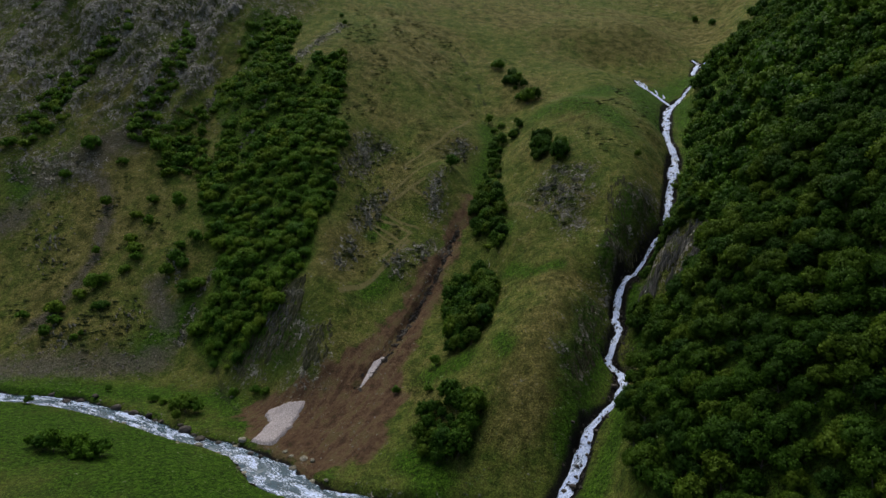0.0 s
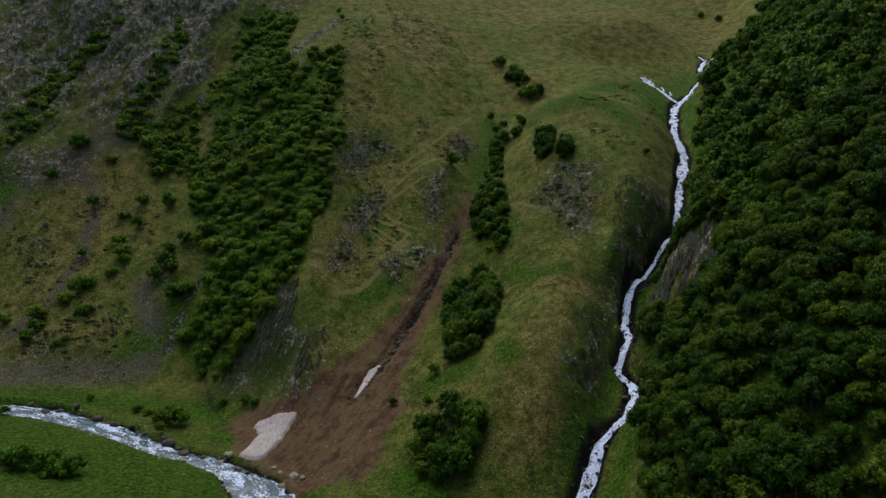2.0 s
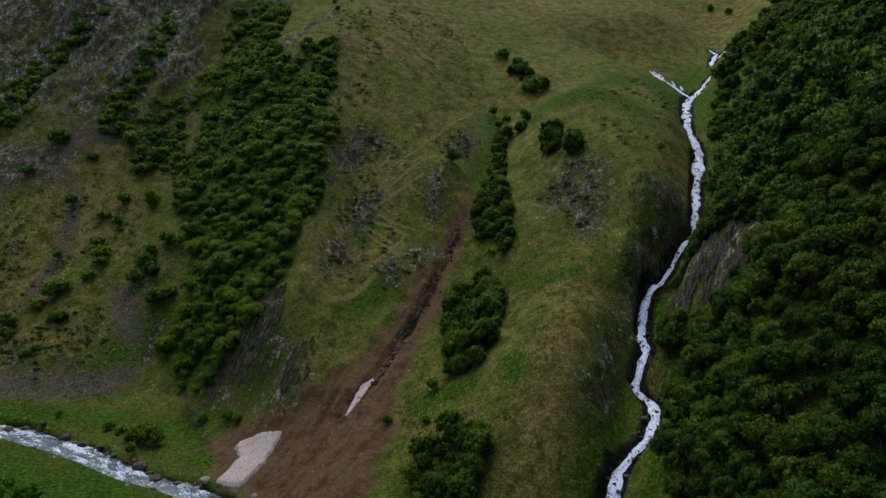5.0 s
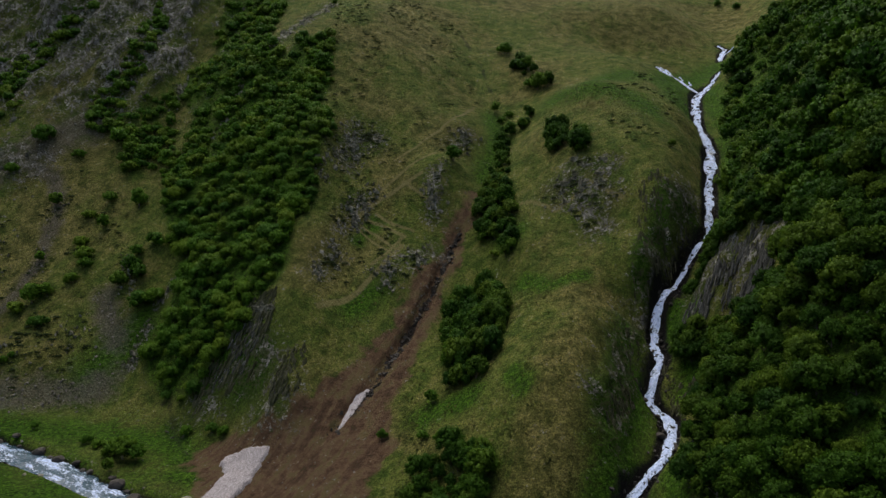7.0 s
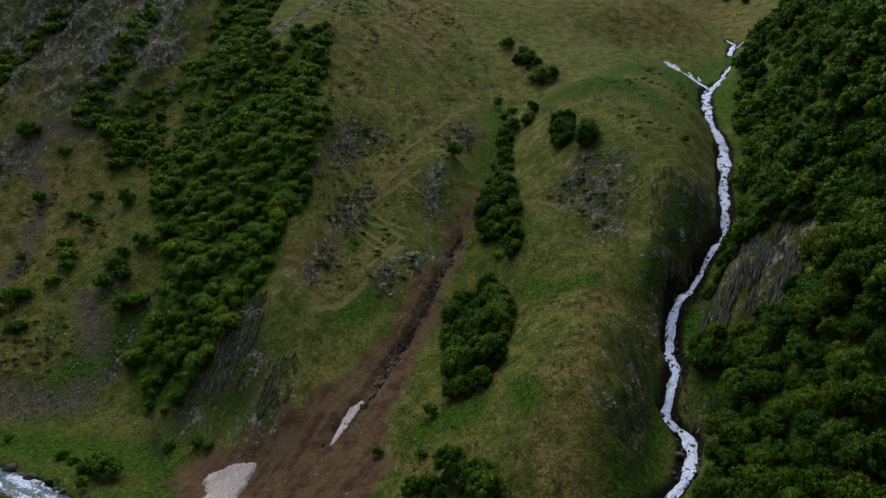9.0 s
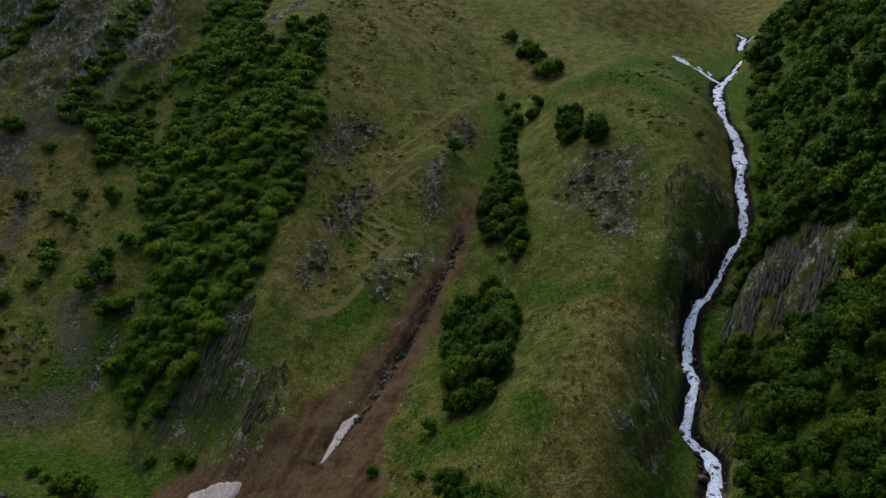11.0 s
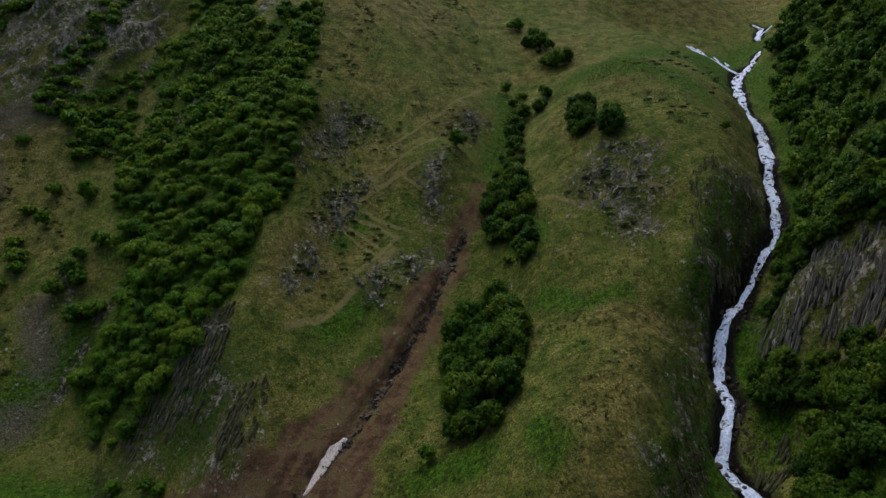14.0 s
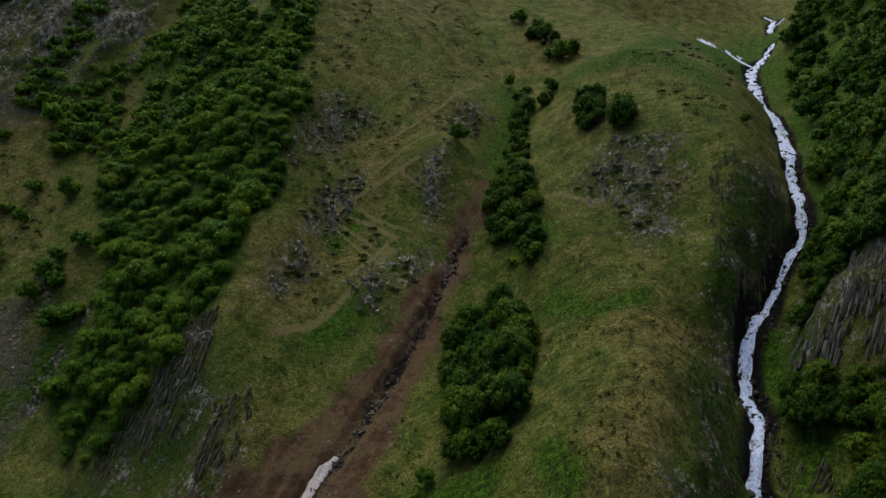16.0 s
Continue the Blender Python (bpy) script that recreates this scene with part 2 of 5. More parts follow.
CRAGS = [([(-200, 398), (-195, 360), (-204, 335)], 17), ([(-152, 332), (-146, 355), (-134, 395)], 9), ([(-160, 385), (-185, 350)], 22), ([(-266, 404), (-230, 370)], 30), ([(-225, 400), (-170, 430), (-120, 420)], 34), ([(-240, 310), (-215, 350)], 22), ([(-205, 300), (-176, 300)], 9), ([(-70, 206), (-60, 208), (-50, 206), (-43, 193)], 6), ([(-39, 226), (-35, 238)], 4), ([(-34, 246), (-30, 262)], 4.5), ([(-38, 276), (-36, 290), (-28, 288)], 6), ([(-3, 258), (-2, 268)], 4.5), ([(4, 286), (10, 295)], 5), ([(-18, 230), (-12, 238), (-4, 243)], 5), ([(40, 240), (50, 229), (47, 224)], 7.5), ([(44, 244), (54, 238)], 5), ([(33, 158), (37, 166), (48, 190), (57, 205), (68, 218), (78, 230)], 4.5), ([(76, 166), (73, 172), (69, 180), (66, 188), (71, 204)], 4.5), ([(-110, 420), (-96, 392)], 8), ([(-82, 338), (-72, 355), (-62, 378)], 5), ([(-92, 255), (-97, 246), (-99.5, 237), (-99.5, 230)], 2.2)]
SCREE = [([(-206, 272), (-192, 280)], 7), ([(-160, 216), (-129, 217), (-106, 223)], 6.5), ([(-182, 300), (-165, 296), (-155, 284), (-150, 262), (-152, 246), (-160, 232)], 3.4), ([(-160, 318), (-178, 306), (-190, 296)], 10), ([(-108, 236), (-118, 248)], 5)]
DRY = [([(-38, 228), (-22, 262), (0, 292)], 8), ([(30, 470), (110, 440), (200, 470)], 38), ([(-150, 255), (-165, 280), (-150, 300)], 22), ([(-30, 330), (-10, 400)], 20), ([(20, 150), (28, 172), (40, 196)], 7), ([(60, 290), (40, 350)], 12)]
TRAILS = [([(-31, 255), (-23, 262.7), (-15, 266.7), (-8, 269)], 0.7), ([(-28, 260), (-20, 269), (-15, 272.5), (-10, 275), (-3, 278)], 0.6), ([(-18, 278.6), (-11, 283), (-1.6, 293), (8.6, 308), (14, 322)], 0.55), ([(-30, 256), (-22, 253.5), (-13, 248)], 0.6), ([(-30, 253), (-23, 249), (-16, 242)], 0.55), ([(-24, 257.6), (-17, 253), (-10, 250.5)], 0.5), ([(-14, 247.5), (-19, 239), (-23, 234.7)], 0.6), ([(-4, 269), (2, 263.6)], 0.4), ([(-15, 268), (-7, 261), (-3.5, 259)], 0.45), ([(-14, 244), (-20, 233), (-30, 220), (-36, 215)], 0.9), ([(-31, 252), (-17, 240)], 0.45), ([(25, 250), (36, 232), (48, 236), (56, 226)], 0.6)]


def strips(x, y, zone, wobble):
    out = np.zeros(x.shape)
    for line, half in zone:
        p = np.array(line, float)
        near = (x > p[:, 0].min() - half * 2.5) & (x < p[:, 0].max() + half * 2.5) & (y > p[:, 1].min() - half * 2.5) & (y < p[:, 1].max() + half * 2.5)
        if near.any():
            r = near_line(x[near], y[near], line)[0]
            out[near] = np.maximum(out[near], np.clip(1.15 - (r + wobble[near] * half * 0.5) / (half * 1.5), 0, 1))
    return out


def water_levels(line, fall):
    """Water heights along a course, never rising on the way down."""
    p = along([(q[0], q[1], 0) for q in line], 2.0)
    z = land(p[:, 0], p[:, 1]) - fall
    for _ in range(3):
        z[1:-1] = 0.25 * z[:-2] + 0.5 * z[1:-1] + 0.25 * z[2:]
    z = np.minimum.accumulate(z) if z[0] > z[-1] else np.minimum.accumulate(z[::-1])[::-1]
    run = np.concatenate([[0], np.cumsum(np.hypot(*np.diff(p[:, :2], axis=0).T))])
    return run / run[-1], z


COURSES = [(RIVER, 0.9, 0.7), (STREAM, 0.9, 0.6), (BRANCH, 0.02, 0.8), (HEADWATER, 0.02, 0.8), (RILL, 0.6, 0.4)] + [(twig, 0.0, 0.6) for twig in TWIGS]
LEVELS = [water_levels(line, fall) for line, fall, _ in COURSES]


def half_width(line, share):
    p = np.array([q[:2] for q in line], float)
    run = np.concatenate([[0], np.cumsum(np.hypot(*np.diff(p, axis=0).T))])
    return np.interp(share, run / run[-1], [q[2] for q in line])


def channelled(x, y, z):
    """Cuts the water courses into the ground."""
    for (line, _, deep), (at, level) in zip(COURSES, LEVELS):
        r, s = near_line(x, y, line)
        half = half_width(line, s)
        floor = np.minimum(z, np.interp(s, at, level) - deep)
        bank = 1 - smooth(0.9, 1.0, r / (half + 0.3)) * smooth(half + 0.3, half + 1.8, r)
        z = z * (1 - bank) + floor * bank
    return z


def ground_height(x, y):
    """Height of the ground with its swells and water courses, without the crags' relief."""
    x, y = np.atleast_1d(np.asarray(x, float)), np.atleast_1d(np.asarray(y, float))
    steep = smooth(-2, 12, land(x, y) - (0.02 * y - 3))
    swell = fbm(x / 23, y / 23, 3, 5) * 1.0 + fbm(x / 6, y / 9, 3, 9) * 0.45
    return channelled(x, y, land(x, y) + swell * (0.25 + 0.75 * steep))


# Outlines of the woods and thickets in plan.
EAST_WOOD = [(225, 431), (201, 412), (177, 393), (154, 364), (140, 339), (128, 317), (119, 297), (108, 266), (94, 243), (85.5, 226), (78, 214.5), (75, 206), (74, 196), (74, 188), (75.5, 181), (76, 174), (76, 166), (75, 160), (73, 156), (70, 155), (66, 157), (61, 161), (57, 162), (52, 158), (47, 150), (43, 138), (39, 124), (44, 104), (60, 86), (98, 78), (108, 140), (140, 182), (210, 270), (290, 380)]
GORGE_CLIFF = [(74.5, 172), (73.5, 178), (71.5, 183), (71, 190), (74, 203), (72, 209), (68, 204), (64, 196), (60.5, 189), (62.5, 182.5), (64.7, 179), (66.5, 173.5), (66.5, 166), (69.5, 165), (72, 164), (74.5, 165)]
LOW_CLIFF = [(54.5, 186), (56, 181), (58.5, 175), (56, 168), (53.5, 168), (52.5, 174), (52, 179)]
WEST_WOOD = [(-87, 390), (-87, 350), (-74, 326), (-69, 338), (-53, 338), (-52, 320), (-49, 309), (-51, 294), (-44.5, 286), (-46, 263), (-47, 256), (-46, 247), (-51, 241), (-47, 228), (-49, 219), (-57, 219), (-60, 213), (-66, 211.5), (-74, 210.5), (-84, 215), (-93, 225), (-96, 232), (-93, 240), (-94, 249), (-90, 254), (-101, 262), (-106, 270), (-112, 283), (-119, 296), (-115, 303), (-113, 310), (-115, 320), (-126, 334), (-128, 348), (-118, 356), (-121, 375), (-122, 400)]
CRAG_WOOD = [([(-128, 334), (-143, 326), (-141, 320), (-147, 314), (-144, 310), (-134, 301), (-119, 298), (-120, 309), (-126, 326)], 2.9), ([(-156, 378), (-156, 348), (-157, 336), (-163, 332), (-166, 326), (-162, 317), (-157, 313), (-150, 313), (-148, 320), (-152, 328), (-147, 336), (-146, 345), (-147, 364)], 2.7), ([(-190, 376), (-201, 354), (-213, 350), (-223, 345), (-222, 330), (-218, 316), (-210, 308), (-203, 311), (-198, 321), (-196, 330), (-199, 334), (-195, 347), (-190, 357), (-183, 370)], 2.9), ([(-252, 352), (-244, 352), (-236, 392), (-252, 390)], 5)]
GULLIES = [[(-186, 380), (-196, 356), (-209, 336), (-210, 312)], [(-151, 378), (-151, 345), (-157, 324), (-154, 313)], [(-104, 390), (-124, 350), (-130, 325), (-126, 300)]]
BANK_THICKET = [([(66, 197), (68.5, 191), (70.5, 185), (73.5, 183), (73, 190), (74, 203), (70, 202)], 1.9), ([(72.5, 187), (74, 179), (75, 172), (75, 166), (77.5, 166), (77.5, 174), (76, 182), (74, 189)], 1.9), ([(75, 210), (79, 217), (84, 222.5), (86, 220), (81, 213), (77, 208)], 2.0), ([(62, 178), (65, 176), (67, 168), (64, 167), (60, 172)], 2.6), ([(59.5, 187), (62, 184), (62, 177), (60, 177), (58.5, 182)], 2.2), ([(71, 190), (73, 204), (77, 204), (75, 190), (77, 182), (74, 182)], 2.2), ([(74, 207), (78, 214), (80, 212), (79, 203), (75, 199)], 2.8), ([(44, 128), (46, 138), (50, 146), (47, 132)], 3.0), ([(50, 148), (54, 158), (57, 166), (60, 168), (56, 158), (53, 148)], 2.6)]
CLUMPS = [([(2, 186), (1, 206), (3, 222), (7, 231), (13, 230), (16, 222), (17, 203), (14, 189), (8, 179)], 2.1), ([(13, 244), (12, 250), (13.5, 260), (18, 267), (23, 262), (24, 244), (22, 236), (18, 239)], 2.1), ([(16, 266), (19, 281), (23, 284), (26, 276), (23, 266)], 3.2), ([(-6, 151), (-6, 161), (1, 163), (8, 160), (9, 153), (6, 147), (0, 145)], 2.2), ([(39, 260), (40, 269), (44, 274), (46, 266), (44, 259)], 2.2), ([(22, 284), (26, 284), (30, 306), (26, 308)], 3.4), ([(46, 250), (50, 250), (50, 256), (46, 256)], 2.4), ([(20, 228), (23, 229), (22, 232), (19, 231)], 2.4), ([(34, 300), (37, 314), (40, 314), (37, 300)], 3.4), ([(33, 352), (36, 360), (43, 352), (50, 338), (50, 330), (44, 330), (42, 342)], 5.2)]


# ---- materials ----
def material(name, rough=0.9):
    mat = bpy.data.materials.new(name)
    mat.use_nodes = True
    nodes, links = mat.node_tree.nodes, mat.node_tree.links
    bsdf = nodes["Principled BSDF"]
    bsdf.inputs["Roughness"].default_value = rough
    bsdf.inputs["Specular IOR Level"].default_value = 0.08
    return mat, nodes, links, bsdf


def node(nodes, kind, **values):
    n = nodes.new(kind)
    for k, v in values.items():
        n.inputs[k.replace("_", " ")].default_value = v
    return n


def noise_node(nodes, links, scale, detail=5.0, rough=0.6, stretch=None, turn=(0, 0, 0)):
    n = node(nodes, "ShaderNodeTexNoise", Scale=scale, Detail=detail, Roughness=rough)
    c = nodes.new("ShaderNodeTexCoord")
    if stretch:
        m = nodes.new("ShaderNodeMapping")
        m.vector_type = "TEXTURE"
        m.inputs["Scale"].default_value, m.inputs["Rotation"].default_value = [1 / v for v in stretch], turn
        links.new(c.outputs["Object"], m.inputs[0])
        links.new(m.outputs[0], n.inputs["Vector"])
    else:
        links.new(c.outputs["Object"], n.inputs["Vector"])
    return n.outputs["Fac"]


def ramp(nodes, links, fac, stops):
    r = nodes.new("ShaderNodeValToRGB")
    e = r.color_ramp.elements
    while len(e) < len(stops):
        e.new(0.5)
    for k, (at, c) in enumerate(stops):
        e[k].position, e[k].color = at, (*c, 1)
    links.new(fac, r.inputs[0])
    return r.outputs[0]


def mix(nodes, links, fac, a, b):
    m = nodes.new("ShaderNodeMix")
    m.data_type = "RGBA"
    for sock, v in ((m.inputs["Factor"], fac), (m.inputs["A"], a), (m.inputs["B"], b)):
        if isinstance(v, (int, float)):
            sock.default_value = v
        elif isinstance(v, tuple):
            sock.default_value = (*v, 1)
        else:
            links.new(v, sock)
    return m.outputs["Result"]


def maths(nodes, links, op, a, b=0.0, clamp=False):
    m = nodes.new("ShaderNodeMath")
    m.operation, m.use_clamp = op, clamp
    for sock, v in zip(m.inputs, (a, b)):
        if isinstance(v, (int, float)):
            sock.default_value = v
        else:
            links.new(v, sock)
    return m.outputs[0]


def stepped(nodes, links, v, low, high):
    m = nodes.new("ShaderNodeMapRange")
    m.interpolation_type = "SMOOTHSTEP"
    m.inputs["From Min"].default_value, m.inputs["From Max"].default_value = low, high
    links.new(v, m.inputs["Value"])
    return m.outputs[0]


def bumped(nodes, links, bsdf, height, distance, strength=1.0):
    b = nodes.new("ShaderNodeBump")
    b.inputs["Distance"].default_value, b.inputs["Strength"].default_value = distance, strength
    links.new(height, b.inputs["Height"])
    links.new(b.outputs[0], bsdf.inputs["Normal"])


def ground_material():
    mat, nodes, links, bsdf = material("hillside", 0.95)
    za, zb = nodes.new("ShaderNodeAttribute"), nodes.new("ShaderNodeAttribute")
    za.attribute_name, zb.attribute_name = "zone_a", "zone_b"
    sa, sb = nodes.new("ShaderNodeSeparateColor"), nodes.new("ShaderNodeSeparateColor")
    links.new(za.outputs["Color"], sa.inputs[0])
    links.new(zb.outputs["Color"], sb.inputs[0])
    soil, rock, lush = sa.outputs[0], sa.outputs[1], sa.outputs[2]
    scree, trail, wet = sb.outputs[0], sb.outputs[1], sb.outputs[2]
    zc = nodes.new("ShaderNodeAttribute")
    zc.attribute_name = "zone_c"
    dry = zc.outputs["Fac"]
    wide, mid = noise_node(nodes, links, 0.035, 4), noise_node(nodes, links, 0.2, 6, 0.7)
    fine, grain = noise_node(nodes, links, 0.9, 6, 0.75), noise_node(nodes, links, 2.6, 6, 0.8)
    streak = noise_node(nodes, links, 1.3, 6, 0.65, (1.0, 1.0, 0.16))

    coarse = noise_node(nodes, links, 0.42, 5, 0.65, (1.0, 1.0, 0.35))
    streak = maths(nodes, links, "ADD", maths(nodes, links, "MULTIPLY", streak, 0.5), maths(nodes, links, "MULTIPLY", coarse, 0.5))
    wash = noise_node(nodes, links, 0.55, 6, 0.65, (1.0, 0.13, 0.13), (0, 0, -0.52))

    def even(v):
        return maths(nodes, links, "ADD", maths(nodes, links, "MULTIPLY", maths(nodes, links, "SUBTRACT", v, 0.5), 4.2), 0.5)

    wide, mid, fine, grain, streak, wash = (even(v) for v in (wide, mid, fine, grain, streak, wash))
    where = nodes.new("ShaderNodeTexCoord")
    squeeze = nodes.new("ShaderNodeMapping")
    squeeze.inputs["Scale"].default_value = (1.0, 1.0, 0.55)
    links.new(where.outputs["Object"], squeeze.inputs[0])
    warp = nodes.new("ShaderNodeVectorMath")
    warp.operation = "ADD"
    links.new(squeeze.outputs[0], warp.inputs[0])
    shake = node(nodes, "ShaderNodeTexNoise", Scale=0.9, Detail=3.0)
    links.new(where.outputs["Object"], shake.inputs["Vector"])
    links.new(shake.outputs["Color"], warp.inputs[1])
    cells, cracks = node(nodes, "ShaderNodeTexVoronoi", Scale=0.6), node(nodes, "ShaderNodeTexVoronoi", Scale=0.6)
    cracks.feature = "DISTANCE_TO_EDGE"
    for n in (cells, cracks):
        links.new(warp.outputs[0], n.inputs["Vector"])
    tone = nodes.new("ShaderNodeSeparateColor")
    links.new(cells.outputs["Color"], tone.inputs[0])
    crack = stepped(nodes, links, cracks.outputs["Distance"], 0.0, 0.045)

    def broken(v, by, much):
        return maths(nodes, links, "ADD", v, maths(nodes, links, "MULTIPLY", maths(nodes, links, "SUBTRACT", by, 0.5), much))

    # grass: olive, greener and drier in turns
    grass = ramp(nodes, links, mid, [(0.0, (0.05, 0.086, 0.014)), (0.5, (0.098, 0.127, 0.026)), (1.0, (0.162, 0.168, 0.045))])
    old = ramp(nodes, links, mid, [(0.0, (0.064, 0.072, 0.018)), (0.5, (0.13, 0.126, 0.038)), (1.0, (0.205, 0.182, 0.066))])
    col = mix(nodes, links, stepped(nodes, links, maths(nodes, links, "ADD", broken(maths(nodes, links, "MULTIPLY", wide, 0.75), wash, 0.3), maths(nodes, links, "MULTIPLY", dry, 0.6)), 0.2, 1.1), grass, old)
    green = ramp(nodes, links, fine, [(0.0, (0.013, 0.046, 0.003)), (0.5, (0.033, 0.098, 0.005)), (1.0, (0.062, 0.135, 0.009))])
    col = mix(nodes, links, maths(nodes, links, "MULTIPLY", stepped(nodes, links, broken(broken(lush, mid, 0.5), fine, 0.25), 0.2, 1.0), 0.9), col, green)
    # tufts and the gaps between them, the gaps' small shadows put into the colour
    for n, stops in ((fine, [(0.0, (0.58, 0.61, 0.55)), (0.45, (0.95, 0.96, 0.92)), (1.0, (1.35, 1.3, 1.22))]), (grain, [(0.0, (0.42, 0.45, 0.42)), (0.5, (1, 1, 1)), (1.0, (1.95, 1.86, 1.7))])):
        m = nodes.new("ShaderNodeMix")
        m.data_type, m.blend_type = "RGBA", "MULTIPLY"
        m.inputs["Factor"].default_value = 1.0
        links.new(col, m.inputs["A"])
        links.new(ramp(nodes, links, n, stops), m.inputs["B"])
        col = m.outputs["Result"]
    # trodden lines, scree, soil
    col = mix(nodes, links, maths(nodes, links, "MULTIPLY", stepped(nodes, links, broken(trail, fine, 0.3), 0.18, 0.75), 0.85), col, (0.21, 0.185, 0.078))
    stones = ramp(nodes, links, grain, [(0.0, (0.03, 0.026, 0.022)), (0.5, (0.09, 0.077, 0.066)), (1.0, (0.24, 0.22, 0.2))])
    col = mix(nodes, links, maths(nodes, links, "MULTIPLY", stepped(nodes, links, broken(broken(scree, fine, 0.5), mid, 0.5), 0.3, 1.0), 0.75), col, stones)
    earth = ramp(nodes, links, broken(broken(maths(nodes, links, "ADD", maths(nodes, links, "MULTIPLY", mid, 0.75), 0.12), wash, 0.45), fine, 0.3), [(0.0, (0.07, 0.042, 0.026)), (0.45, (0.128, 0.078, 0.046)), (1.0, (0.215, 0.15, 0.09))])
    earth = mix(nodes, links, stepped(nodes, links, broken(mid, wash, 0.8), 0.4, 1.05), earth, (0.135, 0.105, 0.048))
    col = mix(nodes, links, stepped(nodes, links, broken(broken(soil, fine, 0.3), mid, 0.35), 0.3, 0.85), col, earth)
    # rock breaks through where the ground is steep or craggy
    face = ramp(nodes, links, streak, [(0.0, (0.05, 0.047, 0.04)), (0.3, (0.16, 0.154, 0.138)), (0.6, (0.31, 0.3, 0.275)), (0.95, (0.55, 0.54, 0.5))])
    face = mix(nodes, links, 0.62, face, ramp(nodes, links, tone.outputs[0], [(0.0, (0.07, 0.066, 0.056)), (0.4, (0.21, 0.203, 0.184)), (0.75, (0.35, 0.34, 0.312)), (1.0, (0.55, 0.54, 0.5))]))
    face = mix(nodes, links, crack, (0.014, 0.013, 0.011), face)
    face = mix(nodes, links, maths(nodes, links, "MULTIPLY", stepped(nodes, links, maths(nodes, links, "ADD", broken(even(noise_node(nodes, links, 0.6, 6, 0.7, (1.0, 1.0, 0.5))), mid, -0.5), maths(nodes, links, "MULTIPLY", lush, 0.55)), 0.45, 0.95), 0.9), face, (0.06, 0.076, 0.018))
    is_rock = stepped(nodes, links, broken(broken(maths(nodes, links, "MULTIPLY", rock, 0.56), fine, 0.9), mid, 0.4), 0.5, 0.66)
    col = mix(nodes, links, is_rock, col, face)
    # near-black: wet stone, and the shadow under the stream banks painted with it
    col = mix(nodes, links, stepped(nodes, links, broken(wet, fine, 0.3), 0.25, 0.85), col, (0.014, 0.013, 0.012))
    links.new(col, bsdf.inputs["Base Color"])
    h = maths(nodes, links, "ADD", maths(nodes, links, "MULTIPLY", fine, 0.45), maths(nodes, links, "MULTIPLY", grain, 0.2))
    h = maths(nodes, links, "ADD", h, maths(nodes, links, "MULTIPLY", maths(nodes, links, "MULTIPLY", maths(nodes, links, "ADD", maths(nodes, links, "MULTIPLY", streak, 0.7), maths(nodes, links, "ADD", tone.outputs[0], crack)), is_rock), 0.8))
    bumped(nodes, links, bsdf, h, 0.8, 1.0)
    return mat


def water_material(name, foam_level, flow, dark):
    mat, nodes, links, bsdf = material(name, 0.2)
    bsdf.inputs["Specular IOR Level"].default_value = 0.5
    uv = nodes.new("ShaderNodeUVMap")
    m = nodes.new("ShaderNodeMapping")
    m.inputs["Scale"].default_value = (1.0, flow, 1.0)
    links.new(uv.outputs[0], m.inputs[0])
    big = node(nodes, "ShaderNodeTexNoise", Scale=0.35, Detail=3.0, Roughness=0.5, Distortion=0.5)
    small = node(nodes, "ShaderNodeTexNoise", Scale=2.6, Detail=6.0, Roughness=0.62, Distortion=0.4)
    for n in (big, small):
        links.new(m.outputs[0], n.inputs["Vector"])
    v = maths(nodes, links, "ADD", maths(nodes, links, "MULTIPLY", big.outputs["Fac"], 0.5), maths(nodes, links, "MULTIPLY", small.outputs["Fac"], 0.5))
    f = stepped(nodes, links, v, foam_level, foam_level + 0.11)
    foam = ramp(nodes, links, small.outputs["Fac"], [(0.3, (0.24, 0.34, 0.54)), (0.5, (0.45, 0.56, 0.82)), (0.7, (0.78, 0.86, 0.98))])
    links.new(mix(nodes, links, f, dark, foam), bsdf.inputs["Base Color"])
    links.new(maths(nodes, links, "ADD", maths(nodes, links, "MULTIPLY", f, 0.5), 0.2), bsdf.inputs["Roughness"])
    bumped(nodes, links, bsdf, v, 0.5, 0.8)
    return mat


